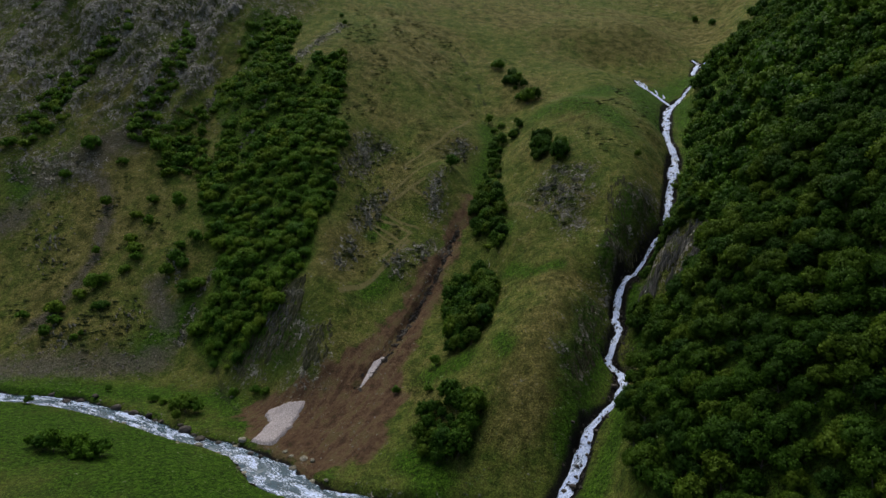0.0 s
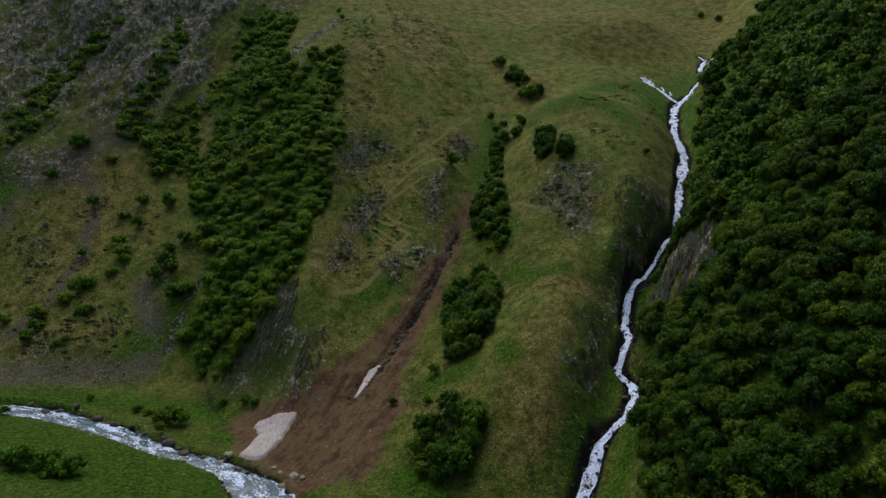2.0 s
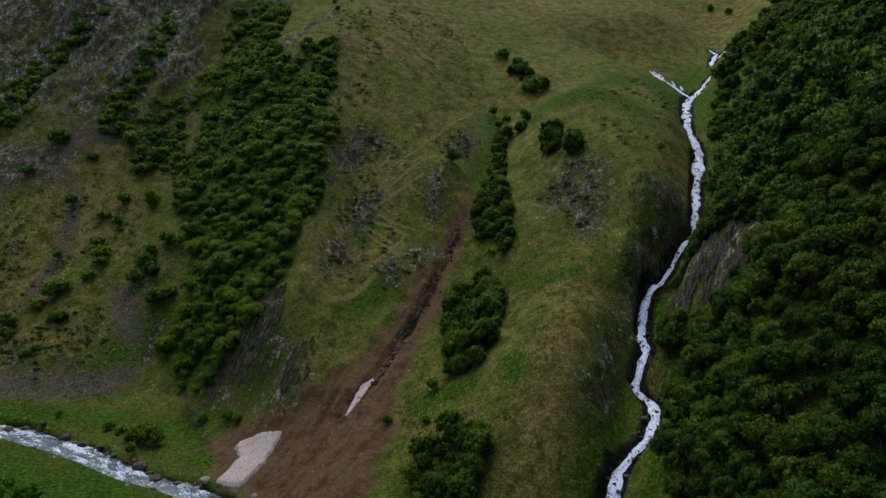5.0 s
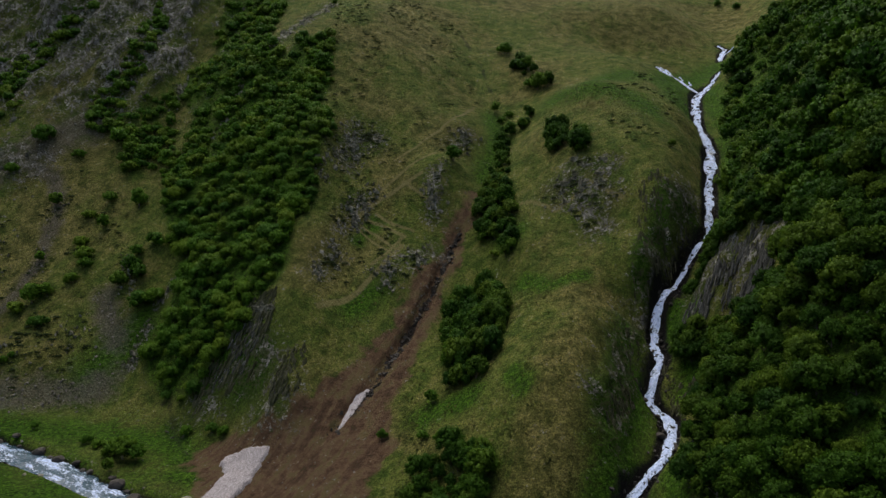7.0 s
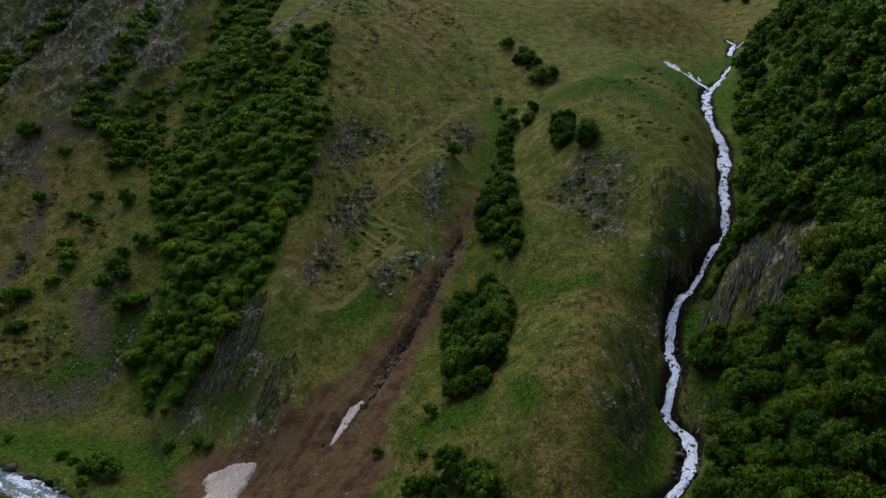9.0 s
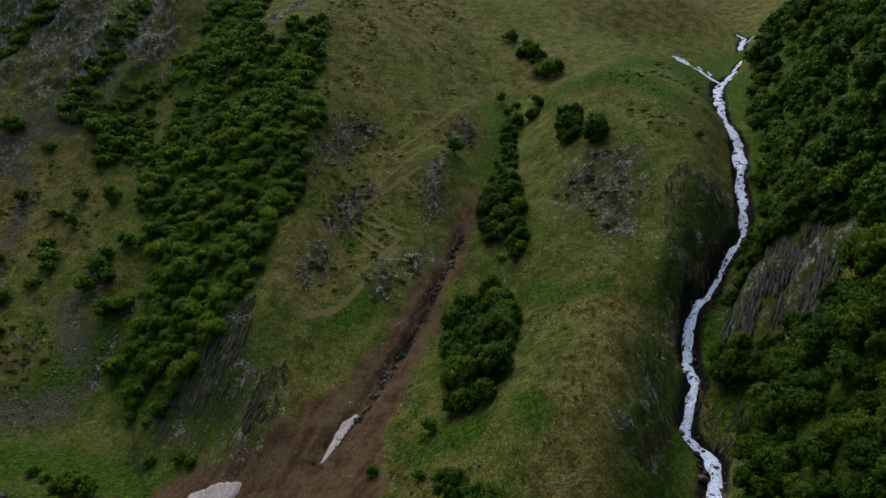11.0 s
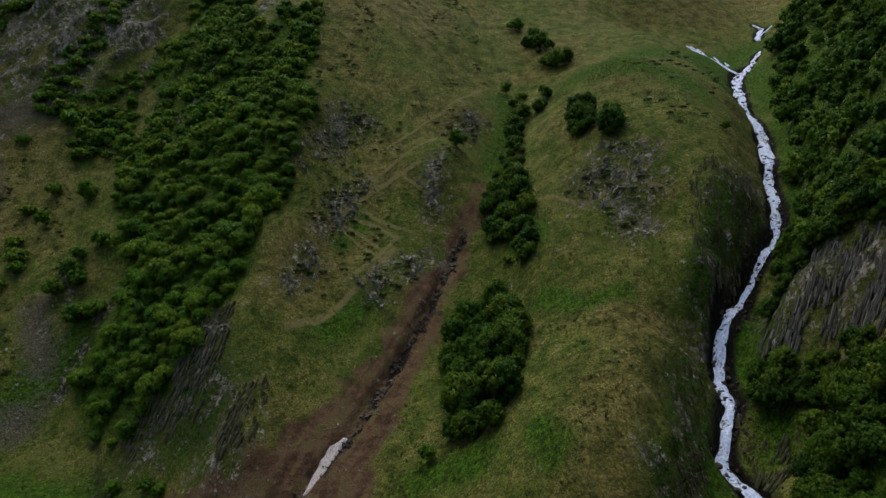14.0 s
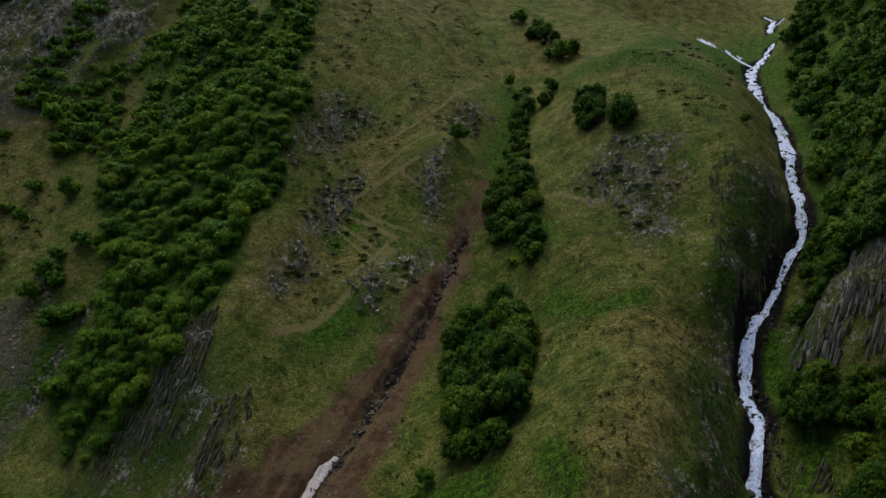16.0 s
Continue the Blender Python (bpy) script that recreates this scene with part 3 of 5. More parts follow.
def leaf_material(name, dark, light, dry):
    """Leaves that differ from spray to spray, from tree to tree and over the slope."""
    mat, nodes, links, bsdf = material(name, 0.6)
    info, geo, own = nodes.new("ShaderNodeObjectInfo"), nodes.new("ShaderNodeNewGeometry"), nodes.new("ShaderNodeAttribute")
    own.attribute_name = "tree"
    tree = maths(nodes, links, "FRACT", maths(nodes, links, "ADD", own.outputs["Fac"], info.outputs["Random"]))
    place = node(nodes, "ShaderNodeTexNoise", Scale=0.07, Detail=3.0)
    links.new(geo.outputs["Position"], place.inputs["Vector"])
    each = maths(nodes, links, "ADD", maths(nodes, links, "MULTIPLY", geo.outputs["Random Per Island"], 0.7), 0.15)
    col = mix(nodes, links, each, dark, light)
    col = mix(nodes, links, maths(nodes, links, "MULTIPLY", stepped(nodes, links, tree, 0.45, 1.0), 0.85), col, dry)
    deep = tuple(v * w for v, w in zip(dark, (0.6, 0.78, 1.3)))
    col = mix(nodes, links, maths(nodes, links, "MULTIPLY", stepped(nodes, links, tree, 0.35, 0.0), 0.6), col, deep)
    col = mix(nodes, links, maths(nodes, links, "MULTIPLY", stepped(nodes, links, place.outputs["Fac"], 0.46, 0.62), 0.5), col, dark)
    links.new(col, bsdf.inputs["Base Color"])
    t = nodes.new("ShaderNodeBsdfTranslucent")
    links.new(col, t.inputs["Color"])
    s = nodes.new("ShaderNodeMixShader")
    s.inputs[0].default_value = 0.4
    links.new(bsdf.outputs[0], s.inputs[1])
    links.new(t.outputs[0], s.inputs[2])
    links.new(s.outputs[0], nodes["Material Output"].inputs["Surface"])
    return mat


def plain_material(name, stops, scale, distance, rough=0.9, stretch=None):
    mat, nodes, links, bsdf = material(name, rough)
    a, b = noise_node(nodes, links, scale, 6, 0.65, stretch), noise_node(nodes, links, scale * 6, 4, 0.65)
    both = maths(nodes, links, "ADD", maths(nodes, links, "MULTIPLY", a, 0.65), maths(nodes, links, "MULTIPLY", b, 0.35))
    info = nodes.new("ShaderNodeObjectInfo")
    both = maths(nodes, links, "ADD", both, maths(nodes, links, "MULTIPLY", maths(nodes, links, "SUBTRACT", info.outputs["Random"], 0.5), 0.12))
    links.new(ramp(nodes, links, both, stops), bsdf.inputs["Base Color"])
    bumped(nodes, links, bsdf, both, distance)
    return mat


GROUND = ground_material()
RIVER_WATER = water_material("river_water", 0.495, 0.38, (0.045, 0.085, 0.115))
RIVULET_WATER = water_material("rivulet_water", 0.4, 0.8, (0.05, 0.065, 0.07))
STREAM_WATER = water_material("stream_water", 0.385, 0.8, (0.1, 0.14, 0.19))
SNOW = plain_material("old_snow", [(0.36, (0.13, 0.11, 0.108)), (0.5, (0.3, 0.27, 0.272)), (0.62, (0.52, 0.49, 0.495))], 3.2, 0.16, 0.7)
ROCK = plain_material("rock", [(0.36, (0.05, 0.047, 0.034)), (0.5, (0.185, 0.174, 0.132)), (0.64, (0.38, 0.358, 0.285))], 1.1, 0.15)
COLUMN_ROCK = plain_material("column_rock", [(0.34, (0.016, 0.016, 0.013)), (0.46, (0.055, 0.054, 0.047)), (0.58, (0.13, 0.127, 0.115)), (0.68, (0.33, 0.325, 0.305))], 1.4, 0.2, 0.9, (1, 1, 0.25))
PALE_STONE = plain_material("pale_stone", [(0.3, (0.08, 0.07, 0.06)), (0.5, (0.16, 0.145, 0.127)), (0.7, (0.3, 0.28, 0.25))], 1.5, 0.06)
MOSSY_ROCK = plain_material("mossy_rock", [(0.34, (0.016, 0.02, 0.008)), (0.47, (0.05, 0.055, 0.024)), (0.58, (0.1, 0.095, 0.058)), (0.68, (0.24, 0.225, 0.18))], 1.2, 0.2, 0.9, (1, 1, 0.25))
WET_ROCK = plain_material("wet_rock", [(0.3, (0.02, 0.018, 0.016)), (0.5, (0.05, 0.044, 0.038)), (0.75, (0.11, 0.098, 0.086))], 1.2, 0.12, 0.45)
BARK = plain_material("bark", [(0.3, (0.05, 0.042, 0.035)), (0.5, (0.11, 0.095, 0.08)), (0.75, (0.2, 0.18, 0.16))], 2.0, 0.05)
WOOD_LEAF = leaf_material("wood_leaf", (0.019, 0.054, 0.005), (0.055, 0.126, 0.008), (0.09, 0.147, 0.012))
# Shrub green lifted beyond its own tone: distance haze put into the colour.
SHRUB_LEAF = leaf_material("shrub_leaf", (0.044, 0.114, 0.01), (0.115, 0.238, 0.017), (0.152, 0.23, 0.021))
# Lighter copy of the wood's leaf: the far slope's brightness put into colour.
LIT_WOOD_LEAF = leaf_material("lit_wood_leaf", (0.021, 0.064, 0.005), (0.063, 0.148, 0.01), (0.098, 0.168, 0.014))
THICKET_LEAF = leaf_material("thicket_leaf", (0.026, 0.075, 0.007), (0.07, 0.155, 0.011), (0.1, 0.16, 0.014))
HEATH_LEAF = leaf_material("heath_leaf", (0.032, 0.046, 0.012), (0.055, 0.072, 0.018), (0.075, 0.075, 0.025))
GRASS_BLADE = leaf_material("grass_blade", (0.04, 0.06, 0.012), (0.13, 0.145, 0.036), (0.24, 0.215, 0.08))


# ---- building helpers ----
def quick_mesh(name, verts, quads, mat, shade=False, normals=None):
    """A mesh from arrays of corners and four-sided faces."""
    me = bpy.data.meshes.new(name)
    verts, quads = np.asarray(verts, np.float32), np.asarray(quads, np.int32)
    me.vertices.add(len(verts))
    me.vertices.foreach_set("co", verts.ravel())
    me.loops.add(quads.size)
    me.loops.foreach_set("vertex_index", quads.ravel())
    me.polygons.add(len(quads))
    me.polygons.foreach_set("loop_start", np.arange(0, quads.size, quads.shape[1], dtype=np.int32))
    me.polygons.foreach_set("use_smooth", np.full(len(quads), shade))
    me.materials.append(mat)
    me.update(calc_edges=True)
    if normals is not None:
        me.normals_split_custom_set_from_vertices(np.asarray(normals, np.float32))
    return me


def part(name, me, parent, label=""):
    ob = new(name, me)
    ob.parent = parent
    return tagged(ob, label)


# ---- the ground ----
def spaced(low, high, step, reach):
    core = np.arange(low, high + step, step)
    out, d = [], step
    while not out or out[-1] < reach:
        d *= 1.22
        out.append((out[-1] if out else 0) + d)
    out = np.array(out)
    return np.concatenate([(low - out)[::-1], core, core[-1] + out])


def build_ground():
    xs, ys = spaced(-238, 192, 1.2, 2600), spaced(112, 470, 1.2, 2600)
    ys = np.sort(np.concatenate([ys[(ys < -90) | (ys > 111)], np.arange(-88, 111, 3.0)]))
    xs = np.sort(np.concatenate([xs, (xs[:-1] + xs[1:])[((xs[:-1] > 30) & (xs[:-1] < 92)) | ((xs[:-1] > -52) & (xs[:-1] < 12))] / 2]))
    ys = np.sort(np.concatenate([ys, (ys[:-1] + ys[1:])[(ys[:-1] > 140) & (ys[:-1] < 300)] / 2]))
    gx, gy = np.meshgrid(xs, ys)
    x, y = gx.ravel(), gy.ravel()
    z = ground_height(x, y)
    wob = fbm(x / 5, y / 5, 3, 21)
    soil = smooth(-4.0, 2.5, inside(x, y, FAN) + wob * 4.5)
    lush, crag = strips(x, y, LUSH, wob), strips(x, y, CRAGS, wob)
    dry = strips(x, y, DRY, wob)
    lush = np.maximum(lush, 0.75 * smooth(-2, 2, np.maximum(inside(x, y, EAST_WOOD), inside(x, y, WEST_WOOD))))
    scree, trail = strips(x, y, SCREE, wob), strips(x, y, TRAILS, wob * 0.5)
    rill, share = near_line(x, y, RILL)
    wet = 0.75 * (1 - smooth(0.1, 1.6, rill + wob * 2.4)) * smooth(0.02, 0.1, share)
    # Darker lines along the upper gully and the terrace track.
    wet = np.maximum(wet, 0.55 * (1 - smooth(0.3, 1.5, np.minimum(near_line(x, y, [(10, 392), (20, 362), (23, 338), (25, 316)])[0], near_line(x, y, [(-86, 216), (-80, 213), (-76, 206), (-69, 195), (-66, 192)])[0]) + wob * 1.5)))
    # Wet margins; along the streams widened to paint the undercut banks' shadow too.
    for line in (RIVER, STREAM, BRANCH, HEADWATER):
        r, s = near_line(x, y, line)
        half = half_width(line, s)
        wet = np.maximum(wet, 1 - smooth(0.3, 1.3 if line is RIVER else 2.9, r - half + wob * 0.8))
    g = z.reshape(gx.shape)
    dzx, dzy = np.gradient(g, xs, axis=1).ravel(), np.gradient(g, ys, axis=0).ravel()
    slope = np.hypot(dzx, dzy)
    crag = np.maximum(crag, (0.75 - 0.3 * smooth(54, 60, x)) * smooth(1.6, 2.8, slope))
    crest = smooth(-96, -130, x) * smooth(300, 340, y)
    spine = (x * 0.9 - y * 0.42) / 17, (x * 0.42 + y * 0.9) / 60
    crag = np.maximum(crag, 1.3 * crest * smooth(0.42, 0.72, ridged(*spine, 3, 77) + 0.3 * fbm(x / 9, y / 9, 3, 83)))
    n = np.stack([-dzx, -dzy, np.ones_like(x)], 1) / np.sqrt(1 + slope ** 2)[:, None]
    # relief of the crags: blocky ribs that run down the face
    relief = np.maximum(strips(x, y, CRAGS[:7] + CRAGS[16:19], wob) * smooth(2, 9, np.min([near_line(x, y, line)[0] for line in GULLIES], axis=0)), np.maximum(0.75 * smooth(1.6, 2.8, slope), crest * np.minimum(crag, 1)))
    ribs = ridged(x / 2.6 + y / 30, y / 9 + z / 16, 4, 31) - 0.55
    blocks = ridged(x / 7 - y / 9, y / 7 + x / 11, 3, 41) - 0.5
    push = relief ** 1.5 * (ribs * 2.4 + blocks * 1.6) + (1 - relief) * fbm(x / 2.6, y / 2.6, 2, 51) * 0.16 * smooth(0.1, 0.5, slope)
    push += soil * fbm((x * 0.86 - y * 0.5) / 2.0, (x * 0.5 + y * 0.86) / 9, 3, 61) * 0.5
    apart = np.min([near_line(x, y, line)[0] for line in GULLIES], axis=0)
    rib = crest * smooth(3, 13, apart)
    push += rib * (2.0 + (ridged(*spine, 3, 77) - 0.55) * 5 + (ridged(x / 8 - y / 14, y / 11 + x / 25, 4, 79) - 0.5) * 5)
    brook, _ = near_line(x, y, STREAM)
    push *= smooth(1.5, 5, brook)
    co = np.stack([x, y, z], 1) + n * push[:, None]
    w, h = len(xs), len(ys)
    i = (np.arange(h - 1)[:, None] * w + np.arange(w - 1)[None, :]).ravel()
    me = quick_mesh("ground", co, np.stack([i, i + 1, i + w + 1, i + w], 1), GROUND, True)
    for name, cols in (("zone_a", (soil, crag, lush)), ("zone_b", (scree, trail, wet)), ("zone_c", (dry, dry, dry))):
        a = me.color_attributes.new(name, "FLOAT_COLOR", "POINT")
        a.data.foreach_set("color", np.stack([*cols, np.ones_like(x)], 1).astype(np.float32).ravel())
    return tagged(new("ground", me), "steep grassy mountainside with bare soil, scree and crags", "hillside", kind="structure")


build_ground()


# ---- water ----
def ribbon(name, which, mat, step, label, category, lanes=9, rough=0.3, drop=0.0):
    """Running water along a course, with steps and ripples."""
    line = COURSES[which][0]
    p = along([(a, b, c) for a, b, c in line], step)
    for _ in range(3):
        p[1:-1] = 0.25 * p[:-2] + 0.5 * p[1:-1] + 0.25 * p[2:]
    d = np.gradient(p[:, :2], axis=0)
    d /= np.hypot(*d.T)[:, None]
    side = np.stack([d[:, 1], -d[:, 0]], 1)
    way = np.concatenate([[0], np.cumsum(np.hypot(*np.diff(p[:, :2], axis=0).T))])
    p[:, :2] += side * (fbm(way / 5, way * 0 + which * 7, 3, 66) * np.minimum(0.8, 0.4 * p[:, 2] + 0.25))[:, None]
    run = np.concatenate([[0], np.cumsum(np.hypot(*np.diff(p[:, :2], axis=0).T))])
    base = np.interp(near_line(p[:, 0], p[:, 1], line)[1], *LEVELS[which])
    half = p[:, 2] * (1.02 + (0.25 if which == 0 else 0.55) * fbm(run / 3.5, run * 0, 3, 71))
    verts, uvs = [], []
    for k in range(lanes):
        t = k / (lanes - 1) * 2 - 1
        wob = fbm(run / 2.2, np.full_like(run, k * 3.1), 3, 81) * 0.5
        xy = p[:, :2] + side * (half * (t + (0.12 if which == 0 else 0.4) * wob * (abs(t) > 0.7)))[:, None]
        z = base + rough * fbm(run / 1.3, np.full_like(run, t * 2.2), 3, 91) + drop * np.abs(fbm(run / 2.5, np.full_like(run, t * 0.7), 2, 95)) - 0.35 * t * t
        verts.append(np.column_stack([xy, z]))
        uvs.append(np.column_stack([half * t, run]))
    v, uv = np.stack(verts, 1).reshape(-1, 3), np.stack(uvs, 1).reshape(-1, 2)
    i = (np.arange(len(p) - 1)[:, None] * lanes + np.arange(lanes - 1)[None, :]).ravel()
    me = quick_mesh(name, v, np.stack([i, i + 1, i + lanes + 1, i + lanes], 1), mat, True)
    layer = me.uv_layers.new(name="flow")
    vi = np.zeros(len(me.loops), np.int32)
    me.loops.foreach_get("vertex_index", vi)
    layer.data.foreach_set("uv", uv[vi].astype(np.float32).ravel())
    return tagged(new(name, me), label, category, kind="structure")


ribbon("river", 0, RIVER_WATER, 0.8, "shallow white-water river running between grassy banks", "river", 21, 0.28)
ribbon("mountain_stream", 1, STREAM_WATER, 0.45, "foaming white stream tumbling down a rocky gorge", "stream", 9, 0.25, 0.5)
ribbon("stream_branch", 2, RIVULET_WATER, 0.5, "thin white branch of the stream", "stream", 5, 0.1)
for which in range(5, len(COURSES)):
    ribbon("stream_rivulet", which, RIVULET_WATER, 0.5, "thin white rivulet joining the stream", "stream", 5, 0.06)
ribbon("stream_head", 3, RIVULET_WATER, 0.5, "white headwater of the stream", "stream", 5, 0.1)


# ---- snow ----
def snow_patch(ring, thick, ragged, label):
    x0, y0 = np.min(ring, axis=0) - 1
    x1, y1 = np.max(ring, axis=0) + 1
    xs, ys = np.arange(x0, x1, 0.45), np.arange(y0, y1, 0.45)
    gx, gy = np.meshgrid(xs, ys)
    x, y = gx.ravel(), gy.ravel()
    r = inside(x, y, ring) + fbm(x / 1.7, y / 1.7, 3, 101) * ragged
    body = smooth(-0.1, 0.7, r)
    z = ground_height(x, y) - 0.5 + body * (0.5 + thick * (0.7 + 0.3 * fbm(x / 3, y / 3, 2, 105))) + 0.1 * fbm(x / 0.8, y / 0.8, 2, 107)
    w, keep = len(xs), (r > -0.25).reshape(gx.shape)
    i, j = np.where(keep[:-1, :-1] & keep[1:, :-1] & keep[:-1, 1:] & keep[1:, 1:])
    a = i * w + j
    me = quick_mesh("snow_patch", np.stack([x, y, z], 1), np.stack([a, a + 1, a + w + 1, a + w], 1), SNOW, True)
    bm = bmesh.new()
    bm.from_mesh(me)
    bmesh.ops.delete(bm, geom=[v for v in bm.verts if not v.link_faces], context="VERTS")
    bm.to_mesh(me)
    bm.free()
    return tagged(new("snow_patch", me), label, "snow", "old snow in the gully")


snow_patch(SNOW_LOW, 1.3, 0.9, "dirty old snow patch at the river's edge")
snow_patch(SNOW_HIGH, 0.9, 0.4, "long narrow snow patch beside the gully")


# ---- trees ----
def crown_arrays(rng, wide, tall, base, lobes, leaves, size, ragged=0.3, squash=1.0):
    """A rounded crown of leaf sprays over many lobes, with gaps between them: corners, faces, normals."""
    mid, half = base + (tall - base) * 0.5, (tall - base) * 0.5
    cs, ways = [], []
    for k in range(lobes):
        up = 1 - 1.55 * (k + rng.uniform(0.1, 0.9)) / lobes
        a, flat = 2.4 * k + rng.uniform(-0.35, 0.35), math.sqrt(1 - min(1.0, up * up))
        d = np.array((math.cos(a) * flat, math.sin(a) * flat, up))
        reach = rng.uniform(0.55, 0.84) * (1 - 0.14 * up)
        cs.append((*(d * (wide, wide, half) * reach + (0, 0, mid)), wide * (0.12 + 0.26 * rng.uniform() ** 1.5)))
        ways.append(d)
    cs.append((0, 0, mid, wide * 0.6))
    ways.append(np.array((0, 0, 0.4)))
    cs, ways = np.array(cs), np.array(ways)
    pick = rng.choice(len(cs), leaves, p=cs[:, 3] ** 2 / (cs[:, 3] ** 2).sum())
    v = rng.normal(size=(leaves, 3)) + ways[pick] * 0.9
    v /= np.linalg.norm(v, axis=1)[:, None]
    r = cs[pick, 3] * rng.uniform(0.95 - ragged, 0.98 + ragged, leaves)
    c = cs[pick, :3] + v * r[:, None] * [1, 1, squash]
    nrm = v + rng.normal(size=(leaves, 3)) * 0.5
    nrm /= np.linalg.norm(nrm, axis=1)[:, None]
    t = np.cross(nrm, rng.normal(size=(leaves, 3)))
    t /= np.linalg.norm(t, axis=1)[:, None]
    b = np.cross(nrm, t)
    s = size * rng.uniform(0.55, 1.3, leaves)[:, None]
    sag = nrm * s * 0.25
    corners = np.stack([c - t * s, c + t * s * 0.4 - b * s * 0.75 - sag, c + t * s * 0.5 + b * s * 0.75 - sag * 0.6], 1).reshape(-1, 3)
    dome = (c - [0, 0, mid - half * 0.3]) / [wide, wide, half]
    dome /= np.linalg.norm(dome, axis=1)[:, None] + 1e-6
    soft = v * 0.52 + dome * 0.46 + rng.normal(size=(leaves, 3)) * 0.42 + [0, 0, 0.1]
    normals = np.repeat(soft / np.linalg.norm(soft, axis=1)[:, None], 3, axis=0)
    tris = np.arange(leaves * 3).reshape(-1, 3)
    # the leafy depth of each lobe
    eight = np.array([(1, 0, 0), (-1, 0, 0), (0, 1, 0), (0, -1, 0), (0, 0, 1), (0, 0, -1)], float)
    sides = np.array([(0, 2, 4), (2, 1, 4), (1, 3, 4), (3, 0, 4), (2, 0, 5), (1, 2, 5), (3, 1, 5), (0, 3, 5)])
    core_v = np.vstack([eight * q[3] * 0.92 * rng.uniform(0.8, 1.1, (6, 1)) + q[:3] for q in cs])
    core_t = np.vstack([sides + leaves * 3 + 6 * k for k in range(len(cs))])
    return np.vstack([corners, core_v]), np.vstack([tris, core_t]), np.vstack([normals, np.tile(eight, (len(cs), 1))])


def crown_mesh(name, rng, wide, tall, base, lobes, leaves, size, mat, ragged):
    v, q, n = crown_arrays(rng, wide, tall, base, lobes, leaves, size, ragged)
    return quick_mesh(name, v, q, mat, True, n)


def tube(bm, a, b, ra, rb, sides=6):
    a, b = Vector(a), Vector(b)
    q = (b - a).to_track_quat("Z", "Y")
    rings = []
    for c, r in ((a, ra), (b, rb)):
        rings.append([bm.verts.new(c + q @ Vector((r * math.cos(2 * math.pi * k / sides), r * math.sin(2 * math.pi * k / sides), 0))) for k in range(sides)])
    for k in range(sides):
        bm.faces.new((rings[0][k], rings[0][(k + 1) % sides], rings[1][(k + 1) % sides], rings[1][k]))
    bm.faces.new(rings[1])


def trunk_mesh(name, rng, tall, thick, limbs, spread_out):
    bm = bmesh.new()
    at, r = Vector((0, 0, -0.6)), thick
    for k in range(4):
        to = at + Vector((rng.uniform(-0.18, 0.18), rng.uniform(-0.18, 0.18), tall / 4))
        tube(bm, at, to, r, r * 0.72)
        at, r = to, r * 0.72
        for _ in range(limbs):
            a = rng.uniform(0, 2 * math.pi)
            out = Vector((math.cos(a), math.sin(a), rng.uniform(0.5, 1.1))) * spread_out * rng.uniform(0.4, 0.8)
            tube(bm, at, at + out, r * 0.55, r * 0.2, 5)
    me = bpy.data.meshes.new(name)
    bm.to_mesh(me)
    bm.free()
    me.materials.append(BARK)
    return me


def tree_kind(name, rng, wide, tall, base, lobes, leaves, size, mat, thick, label, category, group, ragged=0.3):
    root = tagged(new(name), label, category, group)
    part("trunk", trunk_mesh("trunk", rng, tall * 0.8, thick, 2, wide * 0.8), root)
    part("crown", crown_mesh("crown", rng, wide, tall, base, lobes, leaves, size, mat, ragged), root)
    return root


def scatter(rng, ring, gap, tries, keep=lambda x, y: np.ones(x.shape, bool)):
    """Points inside an outline that stand apart from each other along the slope."""
    lo, hi = np.min(ring, axis=0), np.max(ring, axis=0)
    x, y = rng.uniform(lo[0], hi[0], tries), rng.uniform(lo[1], hi[1], tries)
    ok = (inside(x, y, ring) > 0) & keep(x, y)
    x, y = x[ok], y[ok]
    z = land(x, y)
    cells, out = {}, []
    for q in zip(x, y, z):
        c = tuple(int(v // gap) for v in q)
        if any((q[0] - o[0]) ** 2 + (q[1] - o[1]) ** 2 + (q[2] - o[2]) ** 2 < gap * gap for i in (-1, 0, 1) for j in (-1, 0, 1) for k in (-1, 0, 1) for o in cells.get((c[0] + i, c[1] + j, c[2] + k), ())):
            continue
        cells.setdefault(c, []).append(q)
        out.append(q)
    return np.array(out)


def planted(kinds, rng, points, low, high, lean=0.12, sunk=0.15):
    """Copies of the kinds at the points, rooted in the slope."""
    used = set()
    for x, y in points:
        k = int(rng.integers(len(kinds)))
        z = float(ground_height(x, y)[0]) - sunk
        s = rng.uniform(low, high) * (1 + 0.45 * float(fbm(np.array([x / 13]), np.array([y / 13]), 2, 231)[0]))
        m = Matrix.Translation((x, y, z)) @ Euler((rng.uniform(-lean, lean) + 0.1, rng.uniform(-lean, lean), rng.uniform(0, 6.28))).to_matrix().to_4x4()
        if k not in used:
            used.add(k)
            kinds[k].matrix_basis, kinds[k].scale = m, (s, s, s * rng.uniform(0.9, 1.1))
        else:
            ob = copy_thing(kinds[k], m)
            ob.scale = (s, s * rng.uniform(0.9, 1.1), s * rng.uniform(0.88, 1.12))
    for k in range(len(kinds)):
        if k not in used:
            for o in (*kinds[k].children_recursive, kinds[k]):
                bpy.data.objects.remove(o)


